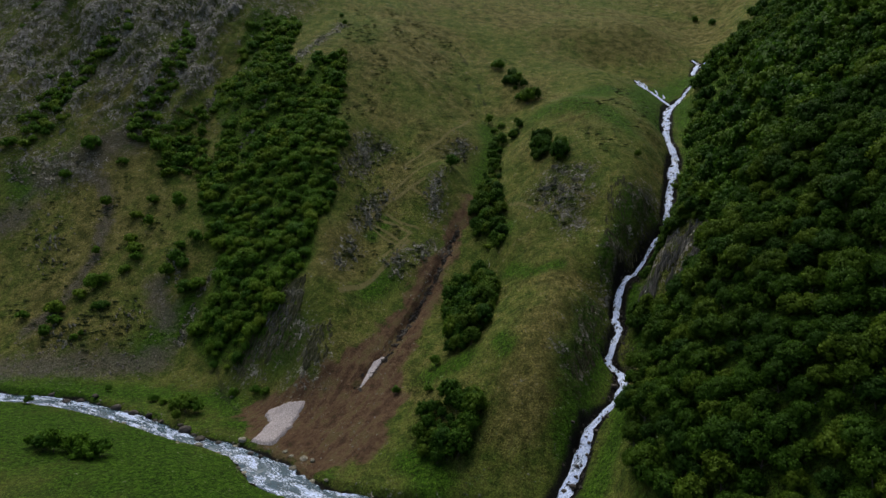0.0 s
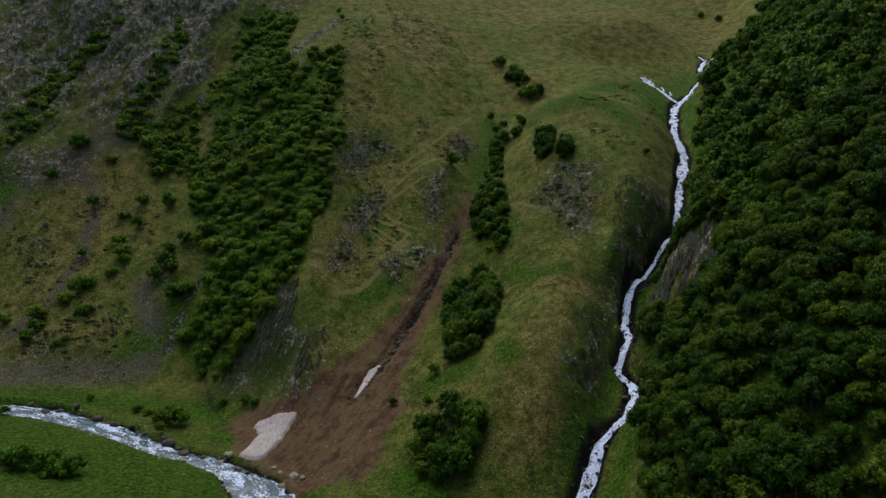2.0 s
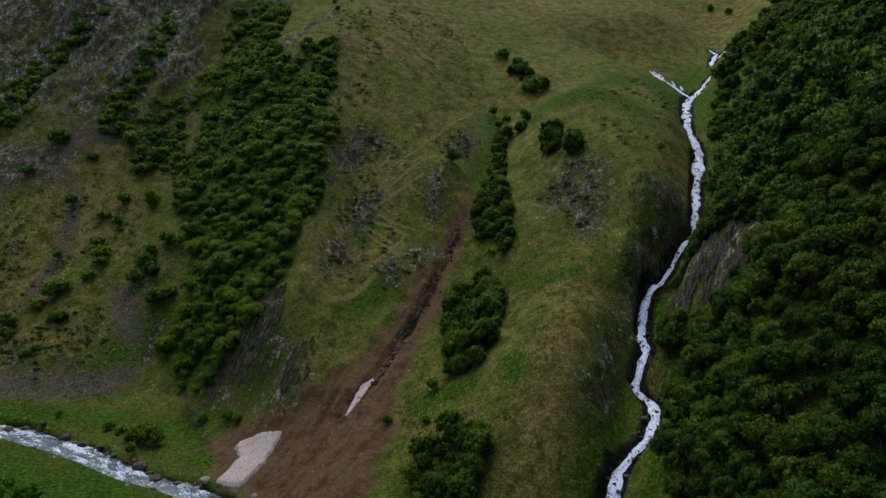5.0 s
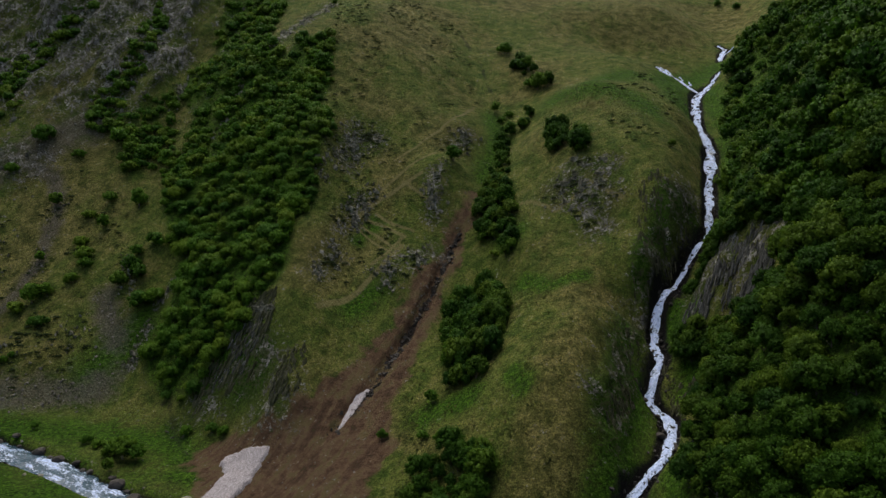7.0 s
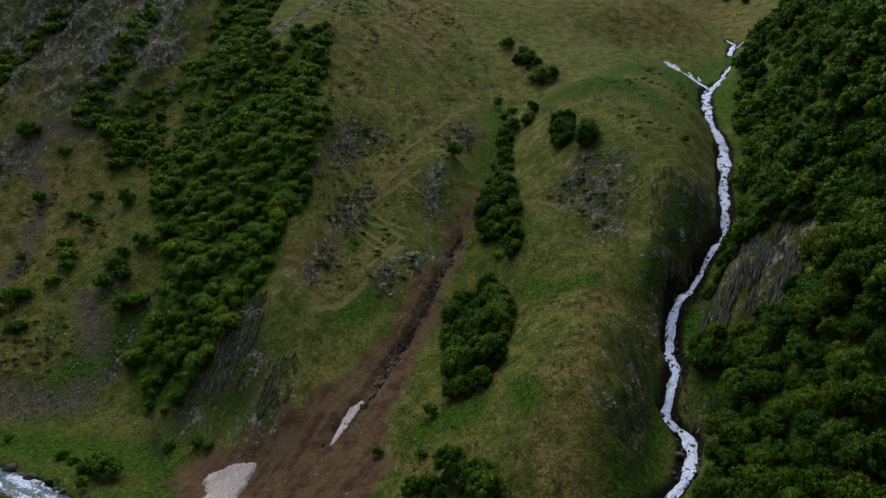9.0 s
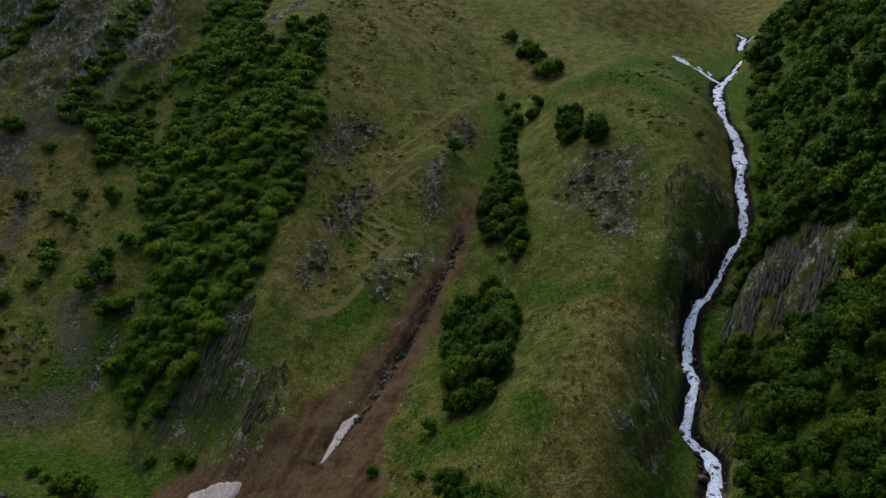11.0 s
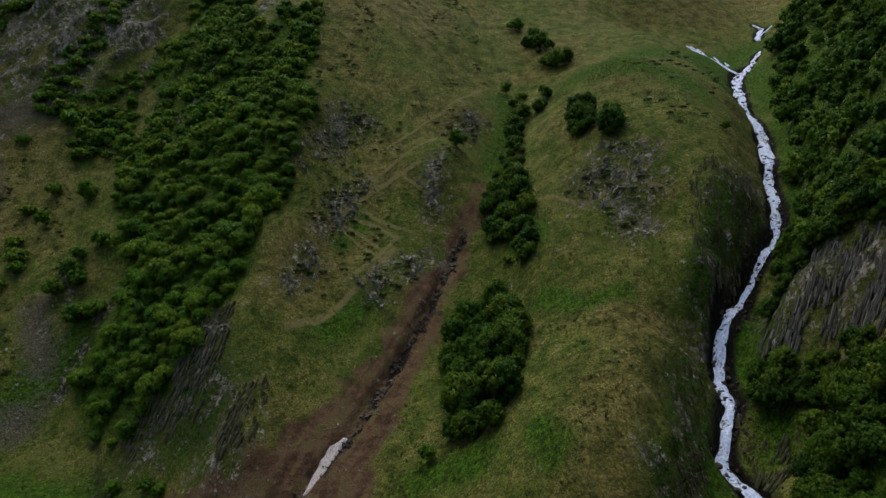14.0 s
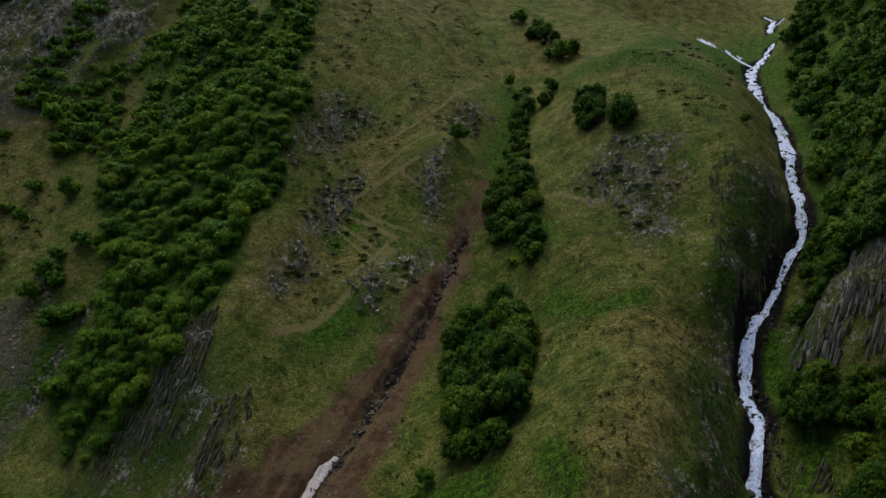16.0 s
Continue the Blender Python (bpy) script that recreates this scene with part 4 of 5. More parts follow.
def joined_wood(name, rng, points, mat, shapes, low, high, label):
    """Many crowns as one stretch of woodland."""
    made = [crown_arrays(rng, w, h, h * 0.08, 20, 420, 0.43, 0.25) for w, h in shapes]
    vs, qs, ns, own, off = [], [], [], [], 0
    ground = ground_height(points[:, 0], points[:, 1])
    swell = fbm(points[:, 0] / 13, points[:, 1] / 13, 2, 231)
    for (x, y), z, up in zip(points[:, :2], ground, swell):
        v, q, n = made[int(rng.integers(len(made)))]
        a, s = rng.uniform(0, 6.28), rng.uniform(low, high) * (1 + 0.45 * up)
        turn = np.array(((math.cos(a), math.sin(a), 0), (-math.sin(a), math.cos(a), 0), (0, 0, rng.uniform(0.85, 1.2))))
        vs.append(v @ turn * s + (x, y, z - 0.7))
        ns.append(n @ turn)
        own.append(np.full(len(v), rng.uniform()))
        qs.append(q + off)
        off += len(v)
    me = quick_mesh(name, np.vstack(vs), np.vstack(qs), mat, True, np.vstack(ns))
    me.attributes.new("tree", "FLOAT", "POINT").data.foreach_set("value", np.concatenate(own).astype(np.float32))
    tagged(new(name, me), label, "wood", kind="stuff")


def plant_all():
    rng = np.random.default_rng(4)
    wood = [tree_kind("broadleaf_tree", rng, w, h, h * 0.1, 54, 2600, 0.24, WOOD_LEAF, 0.2, "leafy green broadleaf tree on the steep wooded slope", "tree", "trees of the dense wood") for w, h in ((3.0, 6.6), (2.6, 6.2), (3.4, 6.8), (2.5, 7.2), (2.9, 5.6), (3.2, 6.4))]
    view = lambda x, y: (x < 0.74 * y + 8) & (inside(x, y, GORGE_CLIFF) < -0.8)
    pts = scatter(rng, EAST_WOOD, 3.4, 110000, view)
    reach = pts[:, 1] + 0.35 * pts[:, 0]
    order = np.argsort(reach)
    near, far = pts[order[:300]], pts[order[300:]]
    keep = (far[:, 1] < 190) | (hashed(np.floor(far[:, 0] * 7), np.floor(far[:, 1] * 7), 3) < 0.5)
    planted(wood, rng, near[:, :2], 0.74, 1.22, sunk=0.8)
    # Same wood as the near trees, in the brightened leaf colour.
    joined_wood("distant_wood", rng, far[keep], LIT_WOOD_LEAF, ((3.2, 6.4), (2.8, 6.0), (3.6, 6.8), (3.0, 7.0)), 0.65, 1.35, "dense green broadleaf wood higher up the slope")

    small = [tree_kind("small_tree", rng, w, h, h * 0.06, 54, 2600, 0.21, SHRUB_LEAF, 0.14, "bushy green tree in the wood on the rocky slope", "tree", "trees of the hillside wood", 0.42) for w, h in ((3.4, 5.8), (3.0, 5.4), (3.7, 6.2), (2.7, 5.9))]
    pts = scatter(rng, WEST_WOOD, 3.2, 34000, lambda x, y: (fbm(x / 7, y / 7, 2, 203) > -0.26) & (inside(x, y, WEST_WOOD) + 5 * fbm(x / 8, y / 8, 2, 207) > 0.5))
    more = [scatter(rng, ring, gap, 1500) for ring, gap in CRAG_WOOD]
    more = [m + rng.normal(size=m.shape) * (0.9, 0.9, 0) for m in more]
    order = np.argsort(pts[:, 1])
    planted(small, rng, pts[order[:300], :2], 0.4, 1.05, sunk=0.5)
    joined_wood("upper_wood", rng, np.vstack([pts[order[300:]], *more]), SHRUB_LEAF, ((3.4, 5.8), (3.0, 5.4), (3.7, 6.2)), 0.42, 1.0, "dark green scrub wood climbing between the crags")

    clump = [tree_kind("thicket_tree", rng, w, h, h * 0.04, 44, 2200, 0.2, THICKET_LEAF, 0.12, "dense dark green bush of a thicket beside the gully", "bush", "thickets on the spur") for w, h in ((2.4, 5.4), (2.0, 5.2), (2.7, 6.2))]
    pts = np.vstack([scatter(rng, ring, gap, 1500) for ring, gap in CLUMPS])
    planted(clump, rng, pts[:, :2], 0.42, 1.4)
    # Bushes take the darker wood leaf: the gorge's shade is put into their colour.
    bank = [tree_kind("gorge_bush", rng, w, h, h * 0.04, 44, 2000, 0.2, WOOD_LEAF, 0.12, "green bush on the steep side of the gorge, leaves darkened for shade", "bush", "bushes beside the gorge cliff") for w, h in ((2.4, 4.6), (2.0, 5.2), (2.7, 4.8))]
    pts = np.vstack([scatter(rng, ring, gap, 1500) for ring, gap in BANK_THICKET])
    planted(bank, rng, pts[:, :2], 0.4, 1.25)
    single = [tree_kind("bush", rng, w, h, 0.1, 14, 900, 0.17, SHRUB_LEAF, 0.07, "rounded green bush alone on the open slope", "bush", "single bushes on the slopes", 0.2) for w, h in ((1.5, 2.5), (1.6, 2.1), (1.4, 2.9))]
    for k, (x, y, w) in enumerate(BUSHES):
        kind = single[k % 3]
        s = w / 2.3
        m = Matrix.Translation((x, y, float(ground_height(x, y)[0]) - 0.1)) @ Euler((0.1, 0, k * 1.7)).to_matrix().to_4x4()
        ob = kind if k < 3 else copy_thing(kind, m)
        ob.matrix_basis = m
        ob.scale = (s, s, s * (0.85 + 0.1 * (k % 4)))


BUSHES = [(33, 372, 7), (38, 353, 6), (43, 349, 6), (45, 330, 7), (42, 336, 5), (4, 273, 5.5), (-182, 295, 4.5), (-177, 309, 7.5), (-133, 261, 6), (-130, 258, 4.5), (-132, 253, 4), (-132, 274, 4.3), (-135, 285, 5)]
MORE_BUSHES = [(-140, 279, 4.2), (-156, 284, 4.6), (-142, 246, 6), (-146, 244, 5), (-138, 248, 4.5), (-152, 238, 5.5), (-155, 240, 4), (-150, 233, 4.6), (-133, 237, 4), (-136, 238, 3.2), (-151, 228, 4), (-165, 238, 4.2), (-216, 307, 6), (-150, 263, 3.4), (-136, 227, 2), (-133, 298, 6), (-137, 301, 5), (-130, 304, 6), (-106.9, 263.7, 5), (-111.7, 260.7, 4.5), (-112.7, 256.3, 6), (-104.4, 245.5, 6), (-121.5, 280.8, 6), (-137, 267, 5), (-158.5, 304, 4), (-109, 253, 5), (-114, 251, 5), (-100, 247, 6)]
BANK_BUSHES = [(-80, 187, 5.2), (-76.5, 186.5, 4.2), (-83, 189, 4.4), (-100, 150.5, 4.6), (-94, 150.5, 4.4), (-103, 152, 4), (-80, 181, 2.6), (-94, 195, 3.0), (-90, 193, 2.4), (-97, 149, 5), (-91, 149, 4.8), (-88, 147.5, 4.6), (-85, 148, 4.4), (-131, 190, 2.4), (-70, 201, 2.6), (-113, 203, 2.2), (-62, 199, 3), (-58, 197, 2.6)]
SPUR_BUSHES = [(24, 322, 4), (26, 312, 3.5), (48, 250, 3.4), (78, 245, 2.4), (22, 228, 3), (17, 234, 2.8), (-2, 183, 3), (-14, 179, 2.4), (-138, 226, 2.2), (196, 482, 5), (203, 468, 5), (30, 316, 3), (34, 300, 3.4), (-4, 172, 2.4), (0, 168, 2.6), (-60, 378, 3), (-64, 392, 2.6)]
BUSHES = BUSHES + MORE_BUSHES + BANK_BUSHES + SPUR_BUSHES
plant_all()


# ---- stones and rock ----
def stone_mesh(name, rng, mat, rough=0.22, flat=0.7):
    bm = bmesh.new()
    bmesh.ops.create_icosphere(bm, subdivisions=2, radius=1)
    for v in bm.verts:
        d = 1 + rough * (noise.noise(v.co * 1.3 + Vector(rng.uniform(0, 50, 3))) * 0.4 + rng.uniform(-0.35, 0.35))
        v.co = Vector((v.co.x * d * 1.15, v.co.y * d * 0.9, v.co.z * d * flat))
    for _ in range(5):
        n = Vector(rng.normal(size=3)).normalized()
        for v in bm.verts:
            over = v.co.dot(n) - 0.72
            if over > 0:
                v.co -= n * over * 0.85
    me = bpy.data.meshes.new(name)
    bm.to_mesh(me)
    bm.free()
    me.materials.append(mat)
    return me


def boulders():
    rng = np.random.default_rng(8)
    in_river = [(-130.8, 201, 1.1), (-123, 196.3, 1.6), (-119, 197.4, 1.3), (-114.3, 197.8, 1.0), (-104.3, 192.2, 1.8), (-97, 188.5, 1.8), (-91, 185.8, 1.1), (-85.7, 182.5, 0.9), (-75.8, 176.8, 2.0), (-69.5, 171.5, 1.8), (-78.3, 178.8, 0.9), (-63.5, 169.4, 1.0), (-52.8, 164.2, 1.0), (-112, 195.5, 0.7), (-100, 189.5, 0.8), (-88, 183.5, 0.8), (-72.5, 174.5, 0.8), (-116, 193, 0.7), (-49.7, 162.8, 0.8)]
    on_bank = [(-39.6, 157.7, 1.4), (-56.9, 170.1, 1.3), (-37.4, 160.6, 1.2), (-34.8, 159.3, 0.8), (-58.6, 168.6, 1.0), (-67, 164, 1.2), (-43.3, 164.3, 0.8), (-51.4, 154.2, 0.9), (-60.5, 161.4, 0.8), (-33, 151, 0.9), (-29, 148.5, 0.7), (-41, 162, 0.7), (-52.5, 153, 0.7)]
    in_stream = [(48.5, 171.5, 0.8), (46.9, 165, 1.1), (38.2, 149.5, 0.6), (32, 142.6, 0.7), (31.1, 140.4, 0.6), (30, 138, 0.9), (34.7, 144.4, 0.5), (35.8, 147, 0.6), (46.6, 174.2, 0.8), (28, 137.6, 0.7), (102, 273, 0.9), (118, 322, 1.0), (113, 320, 0.9), (97.5, 262, 0.7), (100, 266, 0.6), (104, 281, 0.8), (108, 295, 0.7), (111, 305, 0.8), (121, 334, 0.8), (124, 338, 0.7), (91.5, 247, 0.6), (94, 252, 0.7), (117, 327, 0.6), (57.2, 194.5, 0.6), (53, 191.5, 0.7)]
    for spots, mat, label, group in ((in_river, WET_ROCK, "wet dark boulder standing in the white water", "boulders in the river"), (on_bank, ROCK, "grey boulder on the river bank", "boulders on the bank"), (in_stream, WET_ROCK, "wet dark rock in the foaming stream", "rocks in the stream")):
        shapes, grow = [stone_mesh("boulder", rng, mat, 0.3) for _ in range(4)], 1.05 if spots is in_river else 1.0
        for k, (x, y, r) in enumerate(spots):
            r *= grow
            z = float(ground_height(x, y)[0]) + (0.55 if mat is WET_ROCK else 0.1)
            ob = tagged(new("boulder", shapes[k % 4]), label, "boulder", group)
            ob.location, ob.rotation_euler, ob.scale = (x, y, z), (rng.uniform(-0.2, 0.2), rng.uniform(-0.2, 0.2), rng.uniform(0, 6.28)), (r, r * rng.uniform(0.8, 1.1), r * rng.uniform(0.75, 1.05))


def loose_stones(name, rng, spots, low, high, mat, label, category="stones", lift=0.0):
    """Many small stones as one stretch of rubble."""
    shapes = []
    for _ in range(5):
        v = rng.normal(size=(8, 3))
        v = np.array([(sx, sy, sz) for sx in (-1, 1) for sy in (-1, 1) for sz in (-0.7, 0.7)]) * rng.uniform(0.55, 1.1, (8, 3))
        shapes.append(v)
    faces = np.array([(0, 1, 3, 2), (4, 6, 7, 5), (0, 4, 5, 1), (2, 3, 7, 6), (0, 2, 6, 4), (1, 5, 7, 3)])
    z = ground_height(spots[:, 0], spots[:, 1])
    vs, qs = [], []
    for k, ((x, y), h) in enumerate(zip(spots[:, :2], z)):
        s = low * (high / low) ** (rng.uniform() ** 2.2)
        a = Euler(rng.uniform(0, 6.28, 3)).to_matrix()
        vs.append(shapes[k % 5] @ np.array(a) * s + (x, y, h - s * 0.1 + lift))
        qs.append(faces + 8 * k)
    tagged(new(name, quick_mesh(name, np.vstack(vs), np.vstack(qs), mat)), label, category, kind="stuff")


def around(rng, zone, per_metre):
    out = []
    for line, half in zone:
        p = along([(*q, 0) for q in line], 1.0)
        n = int(len(p) * per_metre * half)
        pick = p[rng.integers(0, len(p), n)]
        out.append(pick[:, :2] + rng.normal(size=(n, 2)) * half * 0.6)
    return np.vstack(out)


def rubble():
    rng = np.random.default_rng(12)
    loose_stones("scree_stones", rng, around(rng, SCREE, 1.1), 0.1, 0.5, PALE_STONE, "pale broken stones lying in scree runs")
    loose_stones("crag_blocks", rng, around(rng, CRAGS[:7], 1.3), 0.18, 1.2, ROCK, "angular grey blocks fallen from the crags")
    loose_stones("gully_stones", rng, around(rng, [(list(zip([q[0] for q in RILL], [q[1] for q in RILL])), 1.3)], 8.0), 0.07, 0.7, WET_ROCK, "dark wet stones along the gully bed")
    fan = scatter(rng, FAN, 1.6, 2500)
    loose_stones("fan_stones", rng, fan[:420], 0.06, 0.28, PALE_STONE, "small stones scattered over the bare soil")
    bank = around(rng, [([q[:2] for q in RIVER[3:14]], 5.0)], 1.2)
    r = near_line(bank[:, 0], bank[:, 1], RIVER)[0]
    loose_stones("bank_stones", rng, bank[(r > 2.6) & (r < 7)], 0.12, 0.6, ROCK, "grey stones along the river's edge")
    sides = around(rng, [([q[:2] for q in STREAM], 2.4)], 2.2)
    loose_stones("stream_stones", rng, sides, 0.15, 0.6, WET_ROCK, "dark wet stones beside the stream", lift=0.3)


def column_mesh(rng, mat):
    """A broken, slightly tapered rock column."""
    n = 6
    bm = bmesh.new()
    rings = []
    offs = rng.uniform(0.75, 1.2, n)
    for z, r in ((0, 1.0), (0.45, 0.95), (0.96, 0.85), (1.0, 0.55)):
        rings.append([bm.verts.new((offs[k] * r * math.cos(k * 2 * math.pi / n), offs[k] * r * math.sin(k * 2 * math.pi / n), z + (rng.uniform(-0.05, 0.05) if z > 0.5 else 0))) for k in range(n)])
    for a, b in zip(rings, rings[1:]):
        for k in range(n):
            bm.faces.new((a[k], a[(k + 1) % n], b[(k + 1) % n], b[k]))
    bm.faces.new(rings[-1])
    me = bpy.data.meshes.new("column")
    bm.to_mesh(me)
    bm.free()
    me.materials.append(mat)
    return me


def rock_face(name, rng, ring, count, tall, girth, lean, bulge, label, mat=None):
    """A cliff of upright rock columns set into the slope."""
    root = tagged(new(name), label, "cliff")
    shapes = [column_mesh(rng, mat or COLUMN_ROCK) for _ in range(6)]
    pts = scatter(rng, ring, girth * 1.5, 9000, lambda x, y: (fbm(x / 1.6 + y / 1.6, x / 5 - y / 5, 2, 411) > -0.25) & (inside(x, y, ring) + 3.2 * fbm(x / 3, y / 3, 3, 417) > 0.6))[:count]
    e = 0.8
    dx = (land(pts[:, 0] + e, pts[:, 1]) - land(pts[:, 0] - e, pts[:, 1])) / (2 * e)
    dy = (land(pts[:, 0], pts[:, 1] + e) - land(pts[:, 0], pts[:, 1] - e)) / (2 * e)
    root.location = (float(pts[:, 0].mean()), float(pts[:, 1].mean()), float(pts[:, 2].mean()))
    for k, (x, y, z) in enumerate(pts):
        g = Vector((dx[k], dy[k], 0))
        s = max(g.length, 0.3)
        up = (g.normalized() + Vector((0, 0, s))).normalized()
        axis = (up * 0.5 + Vector((lean, 0, 0.6))).normalized()
        out = Vector((-dx[k], -dy[k], 1)).normalized()
        r, h = girth * rng.uniform(0.6, 1.25), tall * rng.uniform(0.45, 1.2)
        ob = part("column", shapes[k % 6], root)
        m = axis.to_track_quat("Z", "Y").to_matrix().to_4x4() @ pose(0, 0, 0, 0, 0, rng.uniform(0, 360))
        ob.matrix_basis = Matrix.Translation(Vector((x, y, z)) - root.location - axis * h * 0.5 + out * (bulge + r * rng.uniform(-0.5, 0.35))) @ m @ Matrix.Diagonal((r, r, h, 1))


def cliffs():
    rng = np.random.default_rng(23)
    rock_face("gorge_cliff", rng, GORGE_CLIFF, 300, 3.2, 0.3, 0.08, 0.35, "grey columnar rock cliff above the gorge")
    rock_face("gorge_cliff", rng, [(62, 185), (66, 187), (70, 186), (74, 181), (76, 173), (73, 168), (68, 170), (65, 178)], 300, 2.4, 0.17, 0.08, 0.45, "pale grey rock ribs of the columnar cliff")
    rock_face("stream_cliff", rng, LOW_CLIFF, 120, 2.0, 0.2, 0.08, 0.1, "low grey rock wall above the stream", MOSSY_ROCK)
    rock_face("gorge_wall", rng, [(50, 200), (53, 206), (57, 215), (61, 227), (68, 228), (75, 227), (77, 222), (71, 216), (62, 206), (55, 200), (52, 196)], 300, 2.4, 0.26, 0.0, 0.05, "dark mossy columnar rock wall of the gorge", MOSSY_ROCK)
    rock_face("gorge_wall", rng, [(34, 160), (38, 170), (46, 188), (50, 196), (53, 195), (49, 186), (44, 172), (38, 160)], 220, 1.8, 0.26, 0.0, 0.0, "dark mossy rock bank above the stream", MOSSY_ROCK)
    rock_face("rib_cliff", rng, [(-76, 208), (-72, 213), (-66, 216), (-60, 219), (-55, 221), (-49, 217), (-48, 208), (-52, 203), (-58, 204), (-66, 206)], 300, 2.8, 0.42, 0.22, 0.15, "dark mossy outcrop of tilted rock ribs below the wood", MOSSY_ROCK)
    rock_face("rib_cliff", rng, [(-66, 208), (-64, 214), (-58, 217), (-52, 213), (-51, 206), (-54, 203), (-60, 206)], 130, 1.8, 0.24, 0.25, 0.35, "pale tilted rock ribs in the mossy outcrop")
    rock_face("rib_cliff", rng, [(-46, 192), (-44, 201), (-39, 206), (-35, 201), (-38, 193), (-43, 190)], 110, 1.8, 0.3, 0.22, 0.1, "low mossy rock ribs above the bare soil", MOSSY_ROCK)
    rock_face("crag", rng, [(-192, 345), (-182, 372), (-162, 382), (-160, 352), (-168, 336), (-180, 330)], 190, 4.6, 0.95, 0.3, 0.3, "weathered grey crag between wooded gullies")
    rock_face("crag", rng, [(-144, 342), (-146, 372), (-124, 386), (-128, 358), (-134, 338)], 160, 4.0, 0.85, 0.3, 0.3, "weathered grey crag beside the wood")
    rock_face("crag", rng, [(-236, 348), (-216, 358), (-198, 380), (-222, 402), (-250, 388)], 160, 5.0, 1.05, 0.3, 0.3, "weathered grey crag high on the slope")


def heath():
    """Dark low tussocks over the open slopes."""
    rng = np.random.default_rng(31)
    ring = [(-70, 300), (-30, 225), (0, 262), (14, 300), (18, 350), (10, 395), (-20, 420), (-58, 420), (-56, 350)]
    left = [(-100, 235), (-112, 260), (-140, 300), (-185, 300), (-215, 330), (-215, 280), (-170, 225), (-130, 218)]
    spur = [(60, 240), (90, 260), (108, 330), (98, 350), (80, 300), (60, 300)]
    a = scatter(rng, ring, 2.2, 2600, lambda x, y: fbm(x / 9, y / 12, 3, 301) > 0.16)
    b = scatter(rng, left, 2.2, 1500, lambda x, y: fbm(x / 9, y / 9, 3, 311) > 0.05)
    c = scatter(rng, spur, 3.0, 400, lambda x, y: fbm(x / 9, y / 9, 3, 321) > 0.15)
    d = around(rng, CRAGS[8:15] + MORE_OUTCROPS, 0.22)
    pts = np.vstack([a, b, c, np.column_stack([d, d[:, 0] * 0])])
    z = ground_height(pts[:, 0], pts[:, 1])
    vs, qs, off = [], [], 0
    for (x, y), h in zip(pts[:, :2], z):
        n, s = 30, rng.uniform(0.3, 1.0)
        v = rng.normal(size=(n, 3))
        v[:, 2] = np.abs(v[:, 2])
        v /= np.linalg.norm(v, axis=1)[:, None]
        c = v * s * rng.uniform(0.6, 1.1, (n, 1)) * [1.5, 1, 0.55] + (x, y, h + 0.15)
        t = np.cross(v, rng.normal(size=(n, 3)))
        t /= np.linalg.norm(t, axis=1)[:, None]
        u = np.cross(v, t)
        w = s * 0.34
        vs.append(np.stack([c - t * w, c - u * w, c + t * w, c + u * w], 1).reshape(-1, 3))
        qs.append(np.arange(4 * n).reshape(-1, 4) + off)
        off += 4 * n
    tagged(new("heath", quick_mesh("heath", np.vstack(vs), np.vstack(qs), HEATH_LEAF)), "low dark tussocks dotted over the grassy slope", "tussocks", kind="stuff")


def grass_tufts():
    """Tufts of longer grass over the open slopes."""
    rng = np.random.default_rng(57)
    spur = [(-12, 150), (18, 138), (36, 162), (50, 200), (72, 240), (84, 300), (40, 300), (20, 236), (18, 180), (0, 190), (-8, 205)]
    west = [(-46, 196), (-30, 204), (0, 256), (18, 300), (14, 380), (-50, 380), (-44, 290), (-46, 232)]
    left = [(-70, 200), (-100, 226), (-112, 262), (-140, 305), (-190, 300), (-170, 225), (-130, 205)]
    pts = np.vstack([scatter(rng, ring, gap, n, lambda x, y: (fbm(x / 6, y / 6, 3, 331) > -0.1) & (inside(x, y, FAN) < 1)) for ring, gap, n in ((spur, 0.7, 12000), (west, 1.1, 9000), (left, 1.2, 6000))])
    k, n = len(pts), 7
    z = ground_height(pts[:, 0], pts[:, 1])
    root = np.repeat(np.column_stack([pts[:, :2], z - 0.08]), n, axis=0)
    size = np.repeat(rng.uniform(0.2, 0.65, k) ** 1.2, n)
    a = rng.uniform(0, 6.28, k * n)
    out = np.column_stack([np.cos(a), np.sin(a), np.zeros(k * n)])
    across = np.column_stack([-np.sin(a), np.cos(a), np.zeros(k * n)])
    foot = root + out * (size * rng.uniform(0, 0.6, k * n))[:, None]
    tip = foot + out * (size * 0.5)[:, None] + np.array([0, 0, 1.0]) * (size * rng.uniform(0.7, 1.3, k * n))[:, None]
    v = np.stack([foot - across * (size * 0.3)[:, None], foot + across * (size * 0.3)[:, None], tip], 1).reshape(-1, 3)
    up = np.tile(np.array([0.0, -0.45, 0.9]), (len(v), 1)) + rng.normal(size=(len(v), 3)) * 0.15
    me = quick_mesh("grass_tufts", v, np.arange(len(v)).reshape(-1, 3), GRASS_BLADE, True, up / np.linalg.norm(up, axis=1)[:, None])
    me.attributes.new("tree", "FLOAT", "POINT").data.foreach_set("value", np.repeat(rng.uniform(size=k), n * 3).astype(np.float32))
    tagged(new("grass_tufts", me), "tufts of olive and yellow grass over the slope", "grass", kind="stuff")


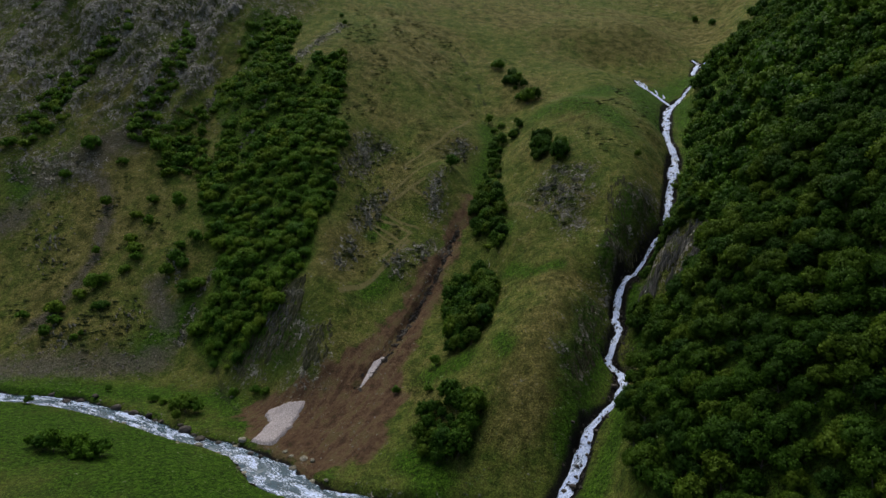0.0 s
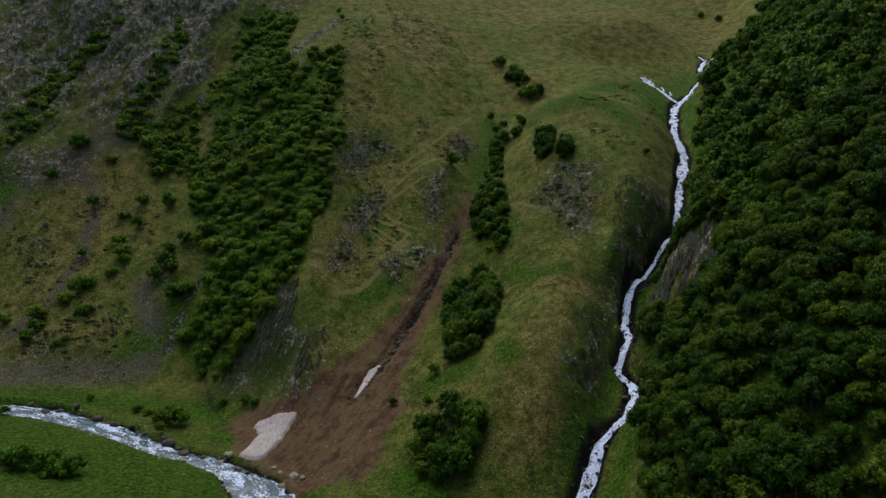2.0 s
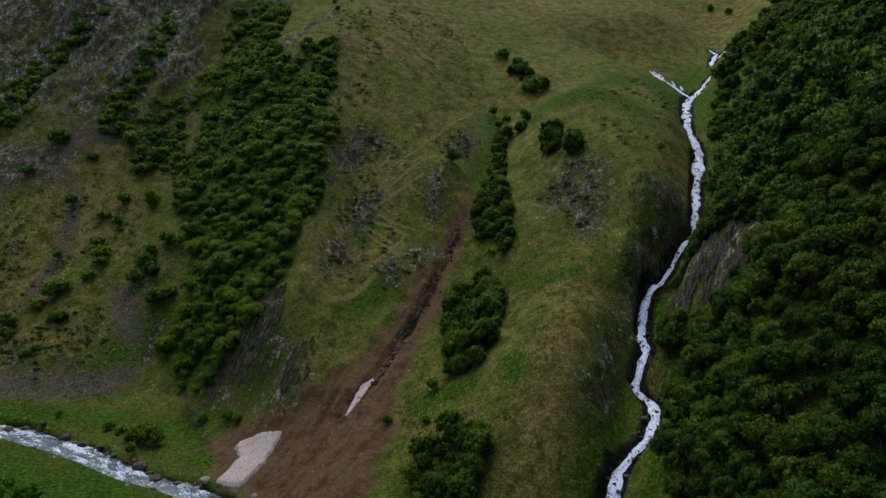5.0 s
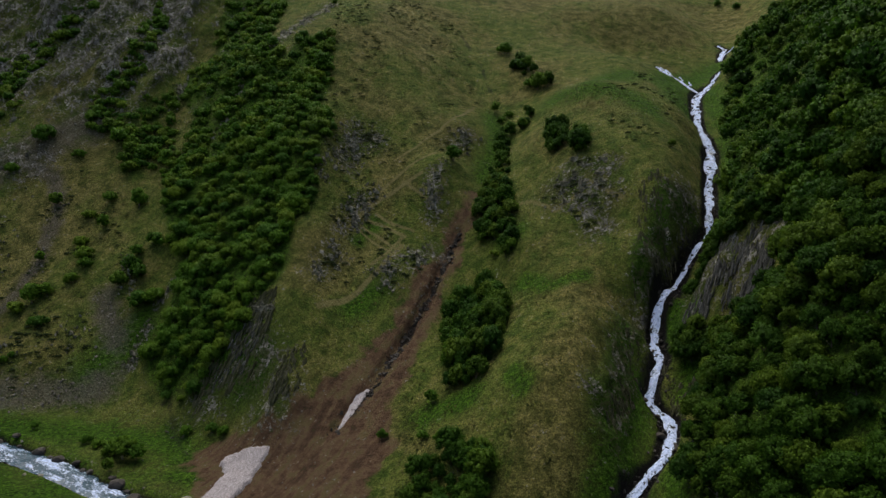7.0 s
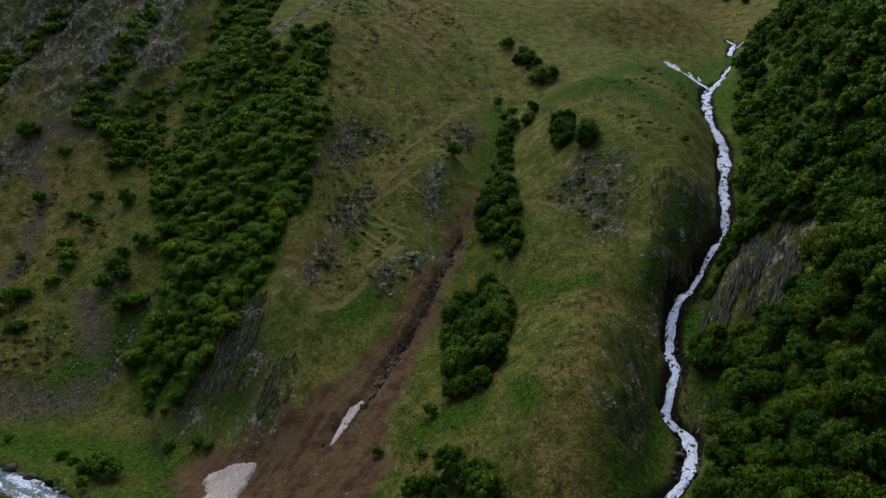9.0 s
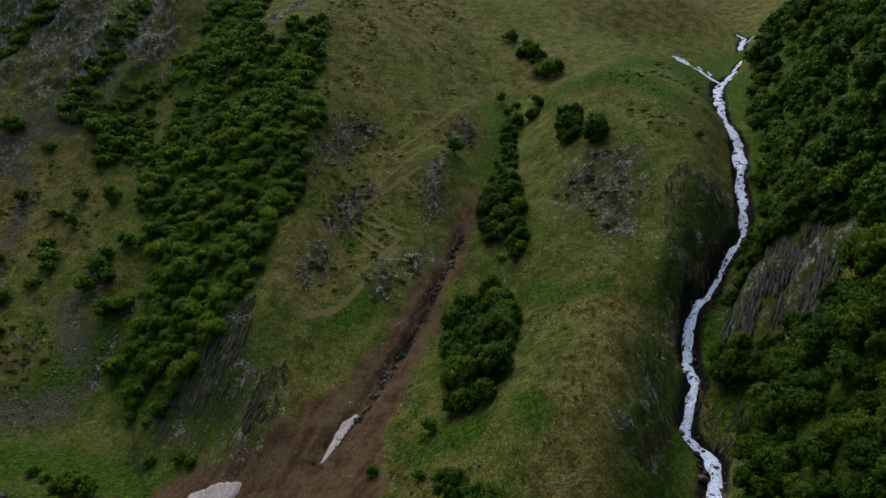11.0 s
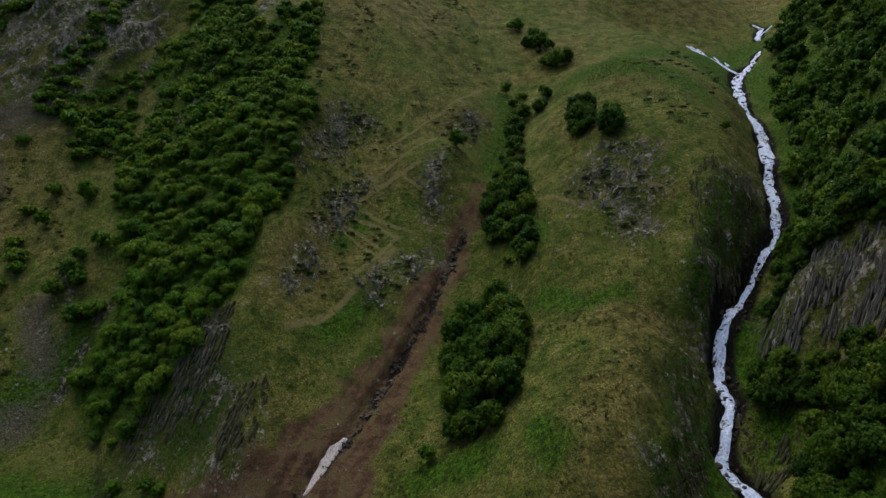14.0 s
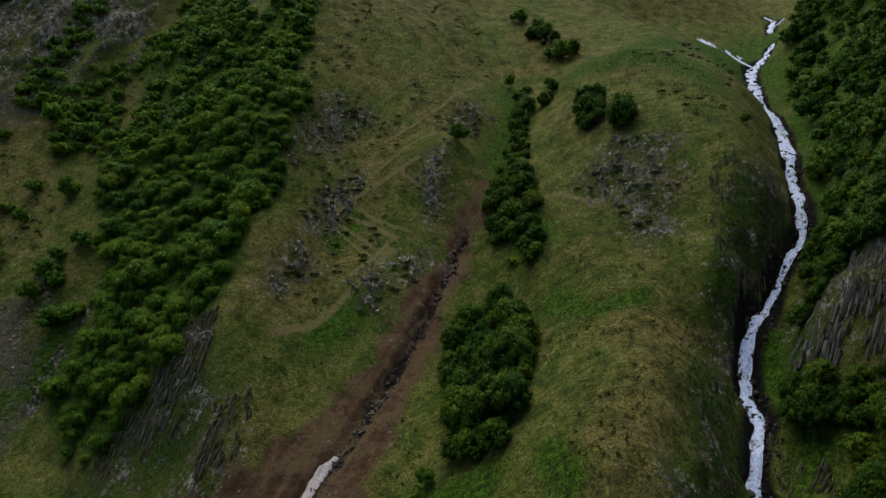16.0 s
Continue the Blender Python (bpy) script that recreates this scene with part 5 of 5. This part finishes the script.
def block_mesh(rng, mat):
    """A split, sharp-edged piece of rock with a broken top."""
    bm = bmesh.new()
    n = int(rng.integers(4, 7))
    turn = np.sort(rng.uniform(0, 2 * math.pi / n * 0.7, n)) + np.arange(n) * 2 * math.pi / n
    reach = rng.uniform(0.6, 1.15, n)
    tip = rng.uniform(-0.25, 0.25, 2)
    rings = []
    for z, r in ((-1.0, 1.1), (rng.uniform(0.1, 0.4), 0.95), (rng.uniform(0.6, 0.9), rng.uniform(0.4, 0.75))):
        rings.append([bm.verts.new((reach[k] * r * math.cos(turn[k]) + (tip[0] if z > 0 else 0), reach[k] * r * math.sin(turn[k]) * 0.7 + (tip[1] if z > 0 else 0), z + (rng.uniform(-0.3, 0.3) if z > 0 else 0))) for k in range(n)])
    for low, high in zip(rings, rings[1:]):
        for k in range(n):
            bm.faces.new((low[k], low[(k + 1) % n], high[(k + 1) % n], high[k]))
    bm.faces.new(rings[-1])
    me = bpy.data.meshes.new("block")
    bm.to_mesh(me)
    bm.free()
    me.materials.append(mat)
    return me


def outcrops():
    """Broken rock standing out of the grass, block by block."""
    rng = np.random.default_rng(41)
    shapes = [block_mesh(rng, ROCK) for _ in range(9)]
    for line, half in CRAGS[8:16] + CRAGS[19:] + MORE_OUTCROPS:
        p = along([(*q, 0) for q in line], 1.0)
        count = min(120, int(len(p) * half * 1.5) + 12)
        x, y = (p[rng.integers(0, len(p), count * 3), :2] + rng.normal(size=(count * 3, 2)) * half * 0.5).T
        pick = np.argsort(-fbm(x / 2.6 + y / 5, y / 6, 3, 401) - rng.uniform(0, 0.35, len(x)))[:count]
        x, y = x[pick], y[pick]
        z = ground_height(x, y)
        root = tagged(new("rock_outcrop"), "pale grey fractured rock standing out of the grassy slope", "rock", "outcrops on the slope")
        root.location = (float(x.mean()), float(y.mean()), float(ground_height(x.mean(), y.mean())[0]))
        for k in range(count):
            r = 0.2 + 0.95 * rng.uniform() ** 2.4
            ob = part("block", shapes[k % 9], root)
            ob.location = Vector((x[k], y[k], z[k] - r * 0.3)) - root.location
            ob.rotation_euler = (rng.uniform(-0.1, 0.75), rng.uniform(0.05, 0.55), rng.uniform(-0.7, 0.3))
            ob.scale = (r * rng.uniform(0.5, 1.0), r * rng.uniform(0.7, 1.2), r * rng.uniform(0.8, 2.1))


MORE_OUTCROPS = [([(-56, 216), (-48, 212)], 3.5), ([(-44, 262), (-40, 276)], 3.5), ([(-32, 252), (-26, 266)], 4.0), ([(-158, 320), (-168, 316)], 4), ([(-118, 262), (-110, 250)], 3), ([(-100, 300), (-92, 330)], 4), ([(-130, 330), (-124, 345)], 5), ([(-172, 330), (-166, 345)], 6), ([(-205, 320), (-185, 325)], 8), ([(-120, 235), (-135, 232), (-150, 226)], 6), ([(-180, 275), (-165, 262)], 7)]
boulders()
outcrops()
rubble()
cliffs()
heath()
grass_tufts()
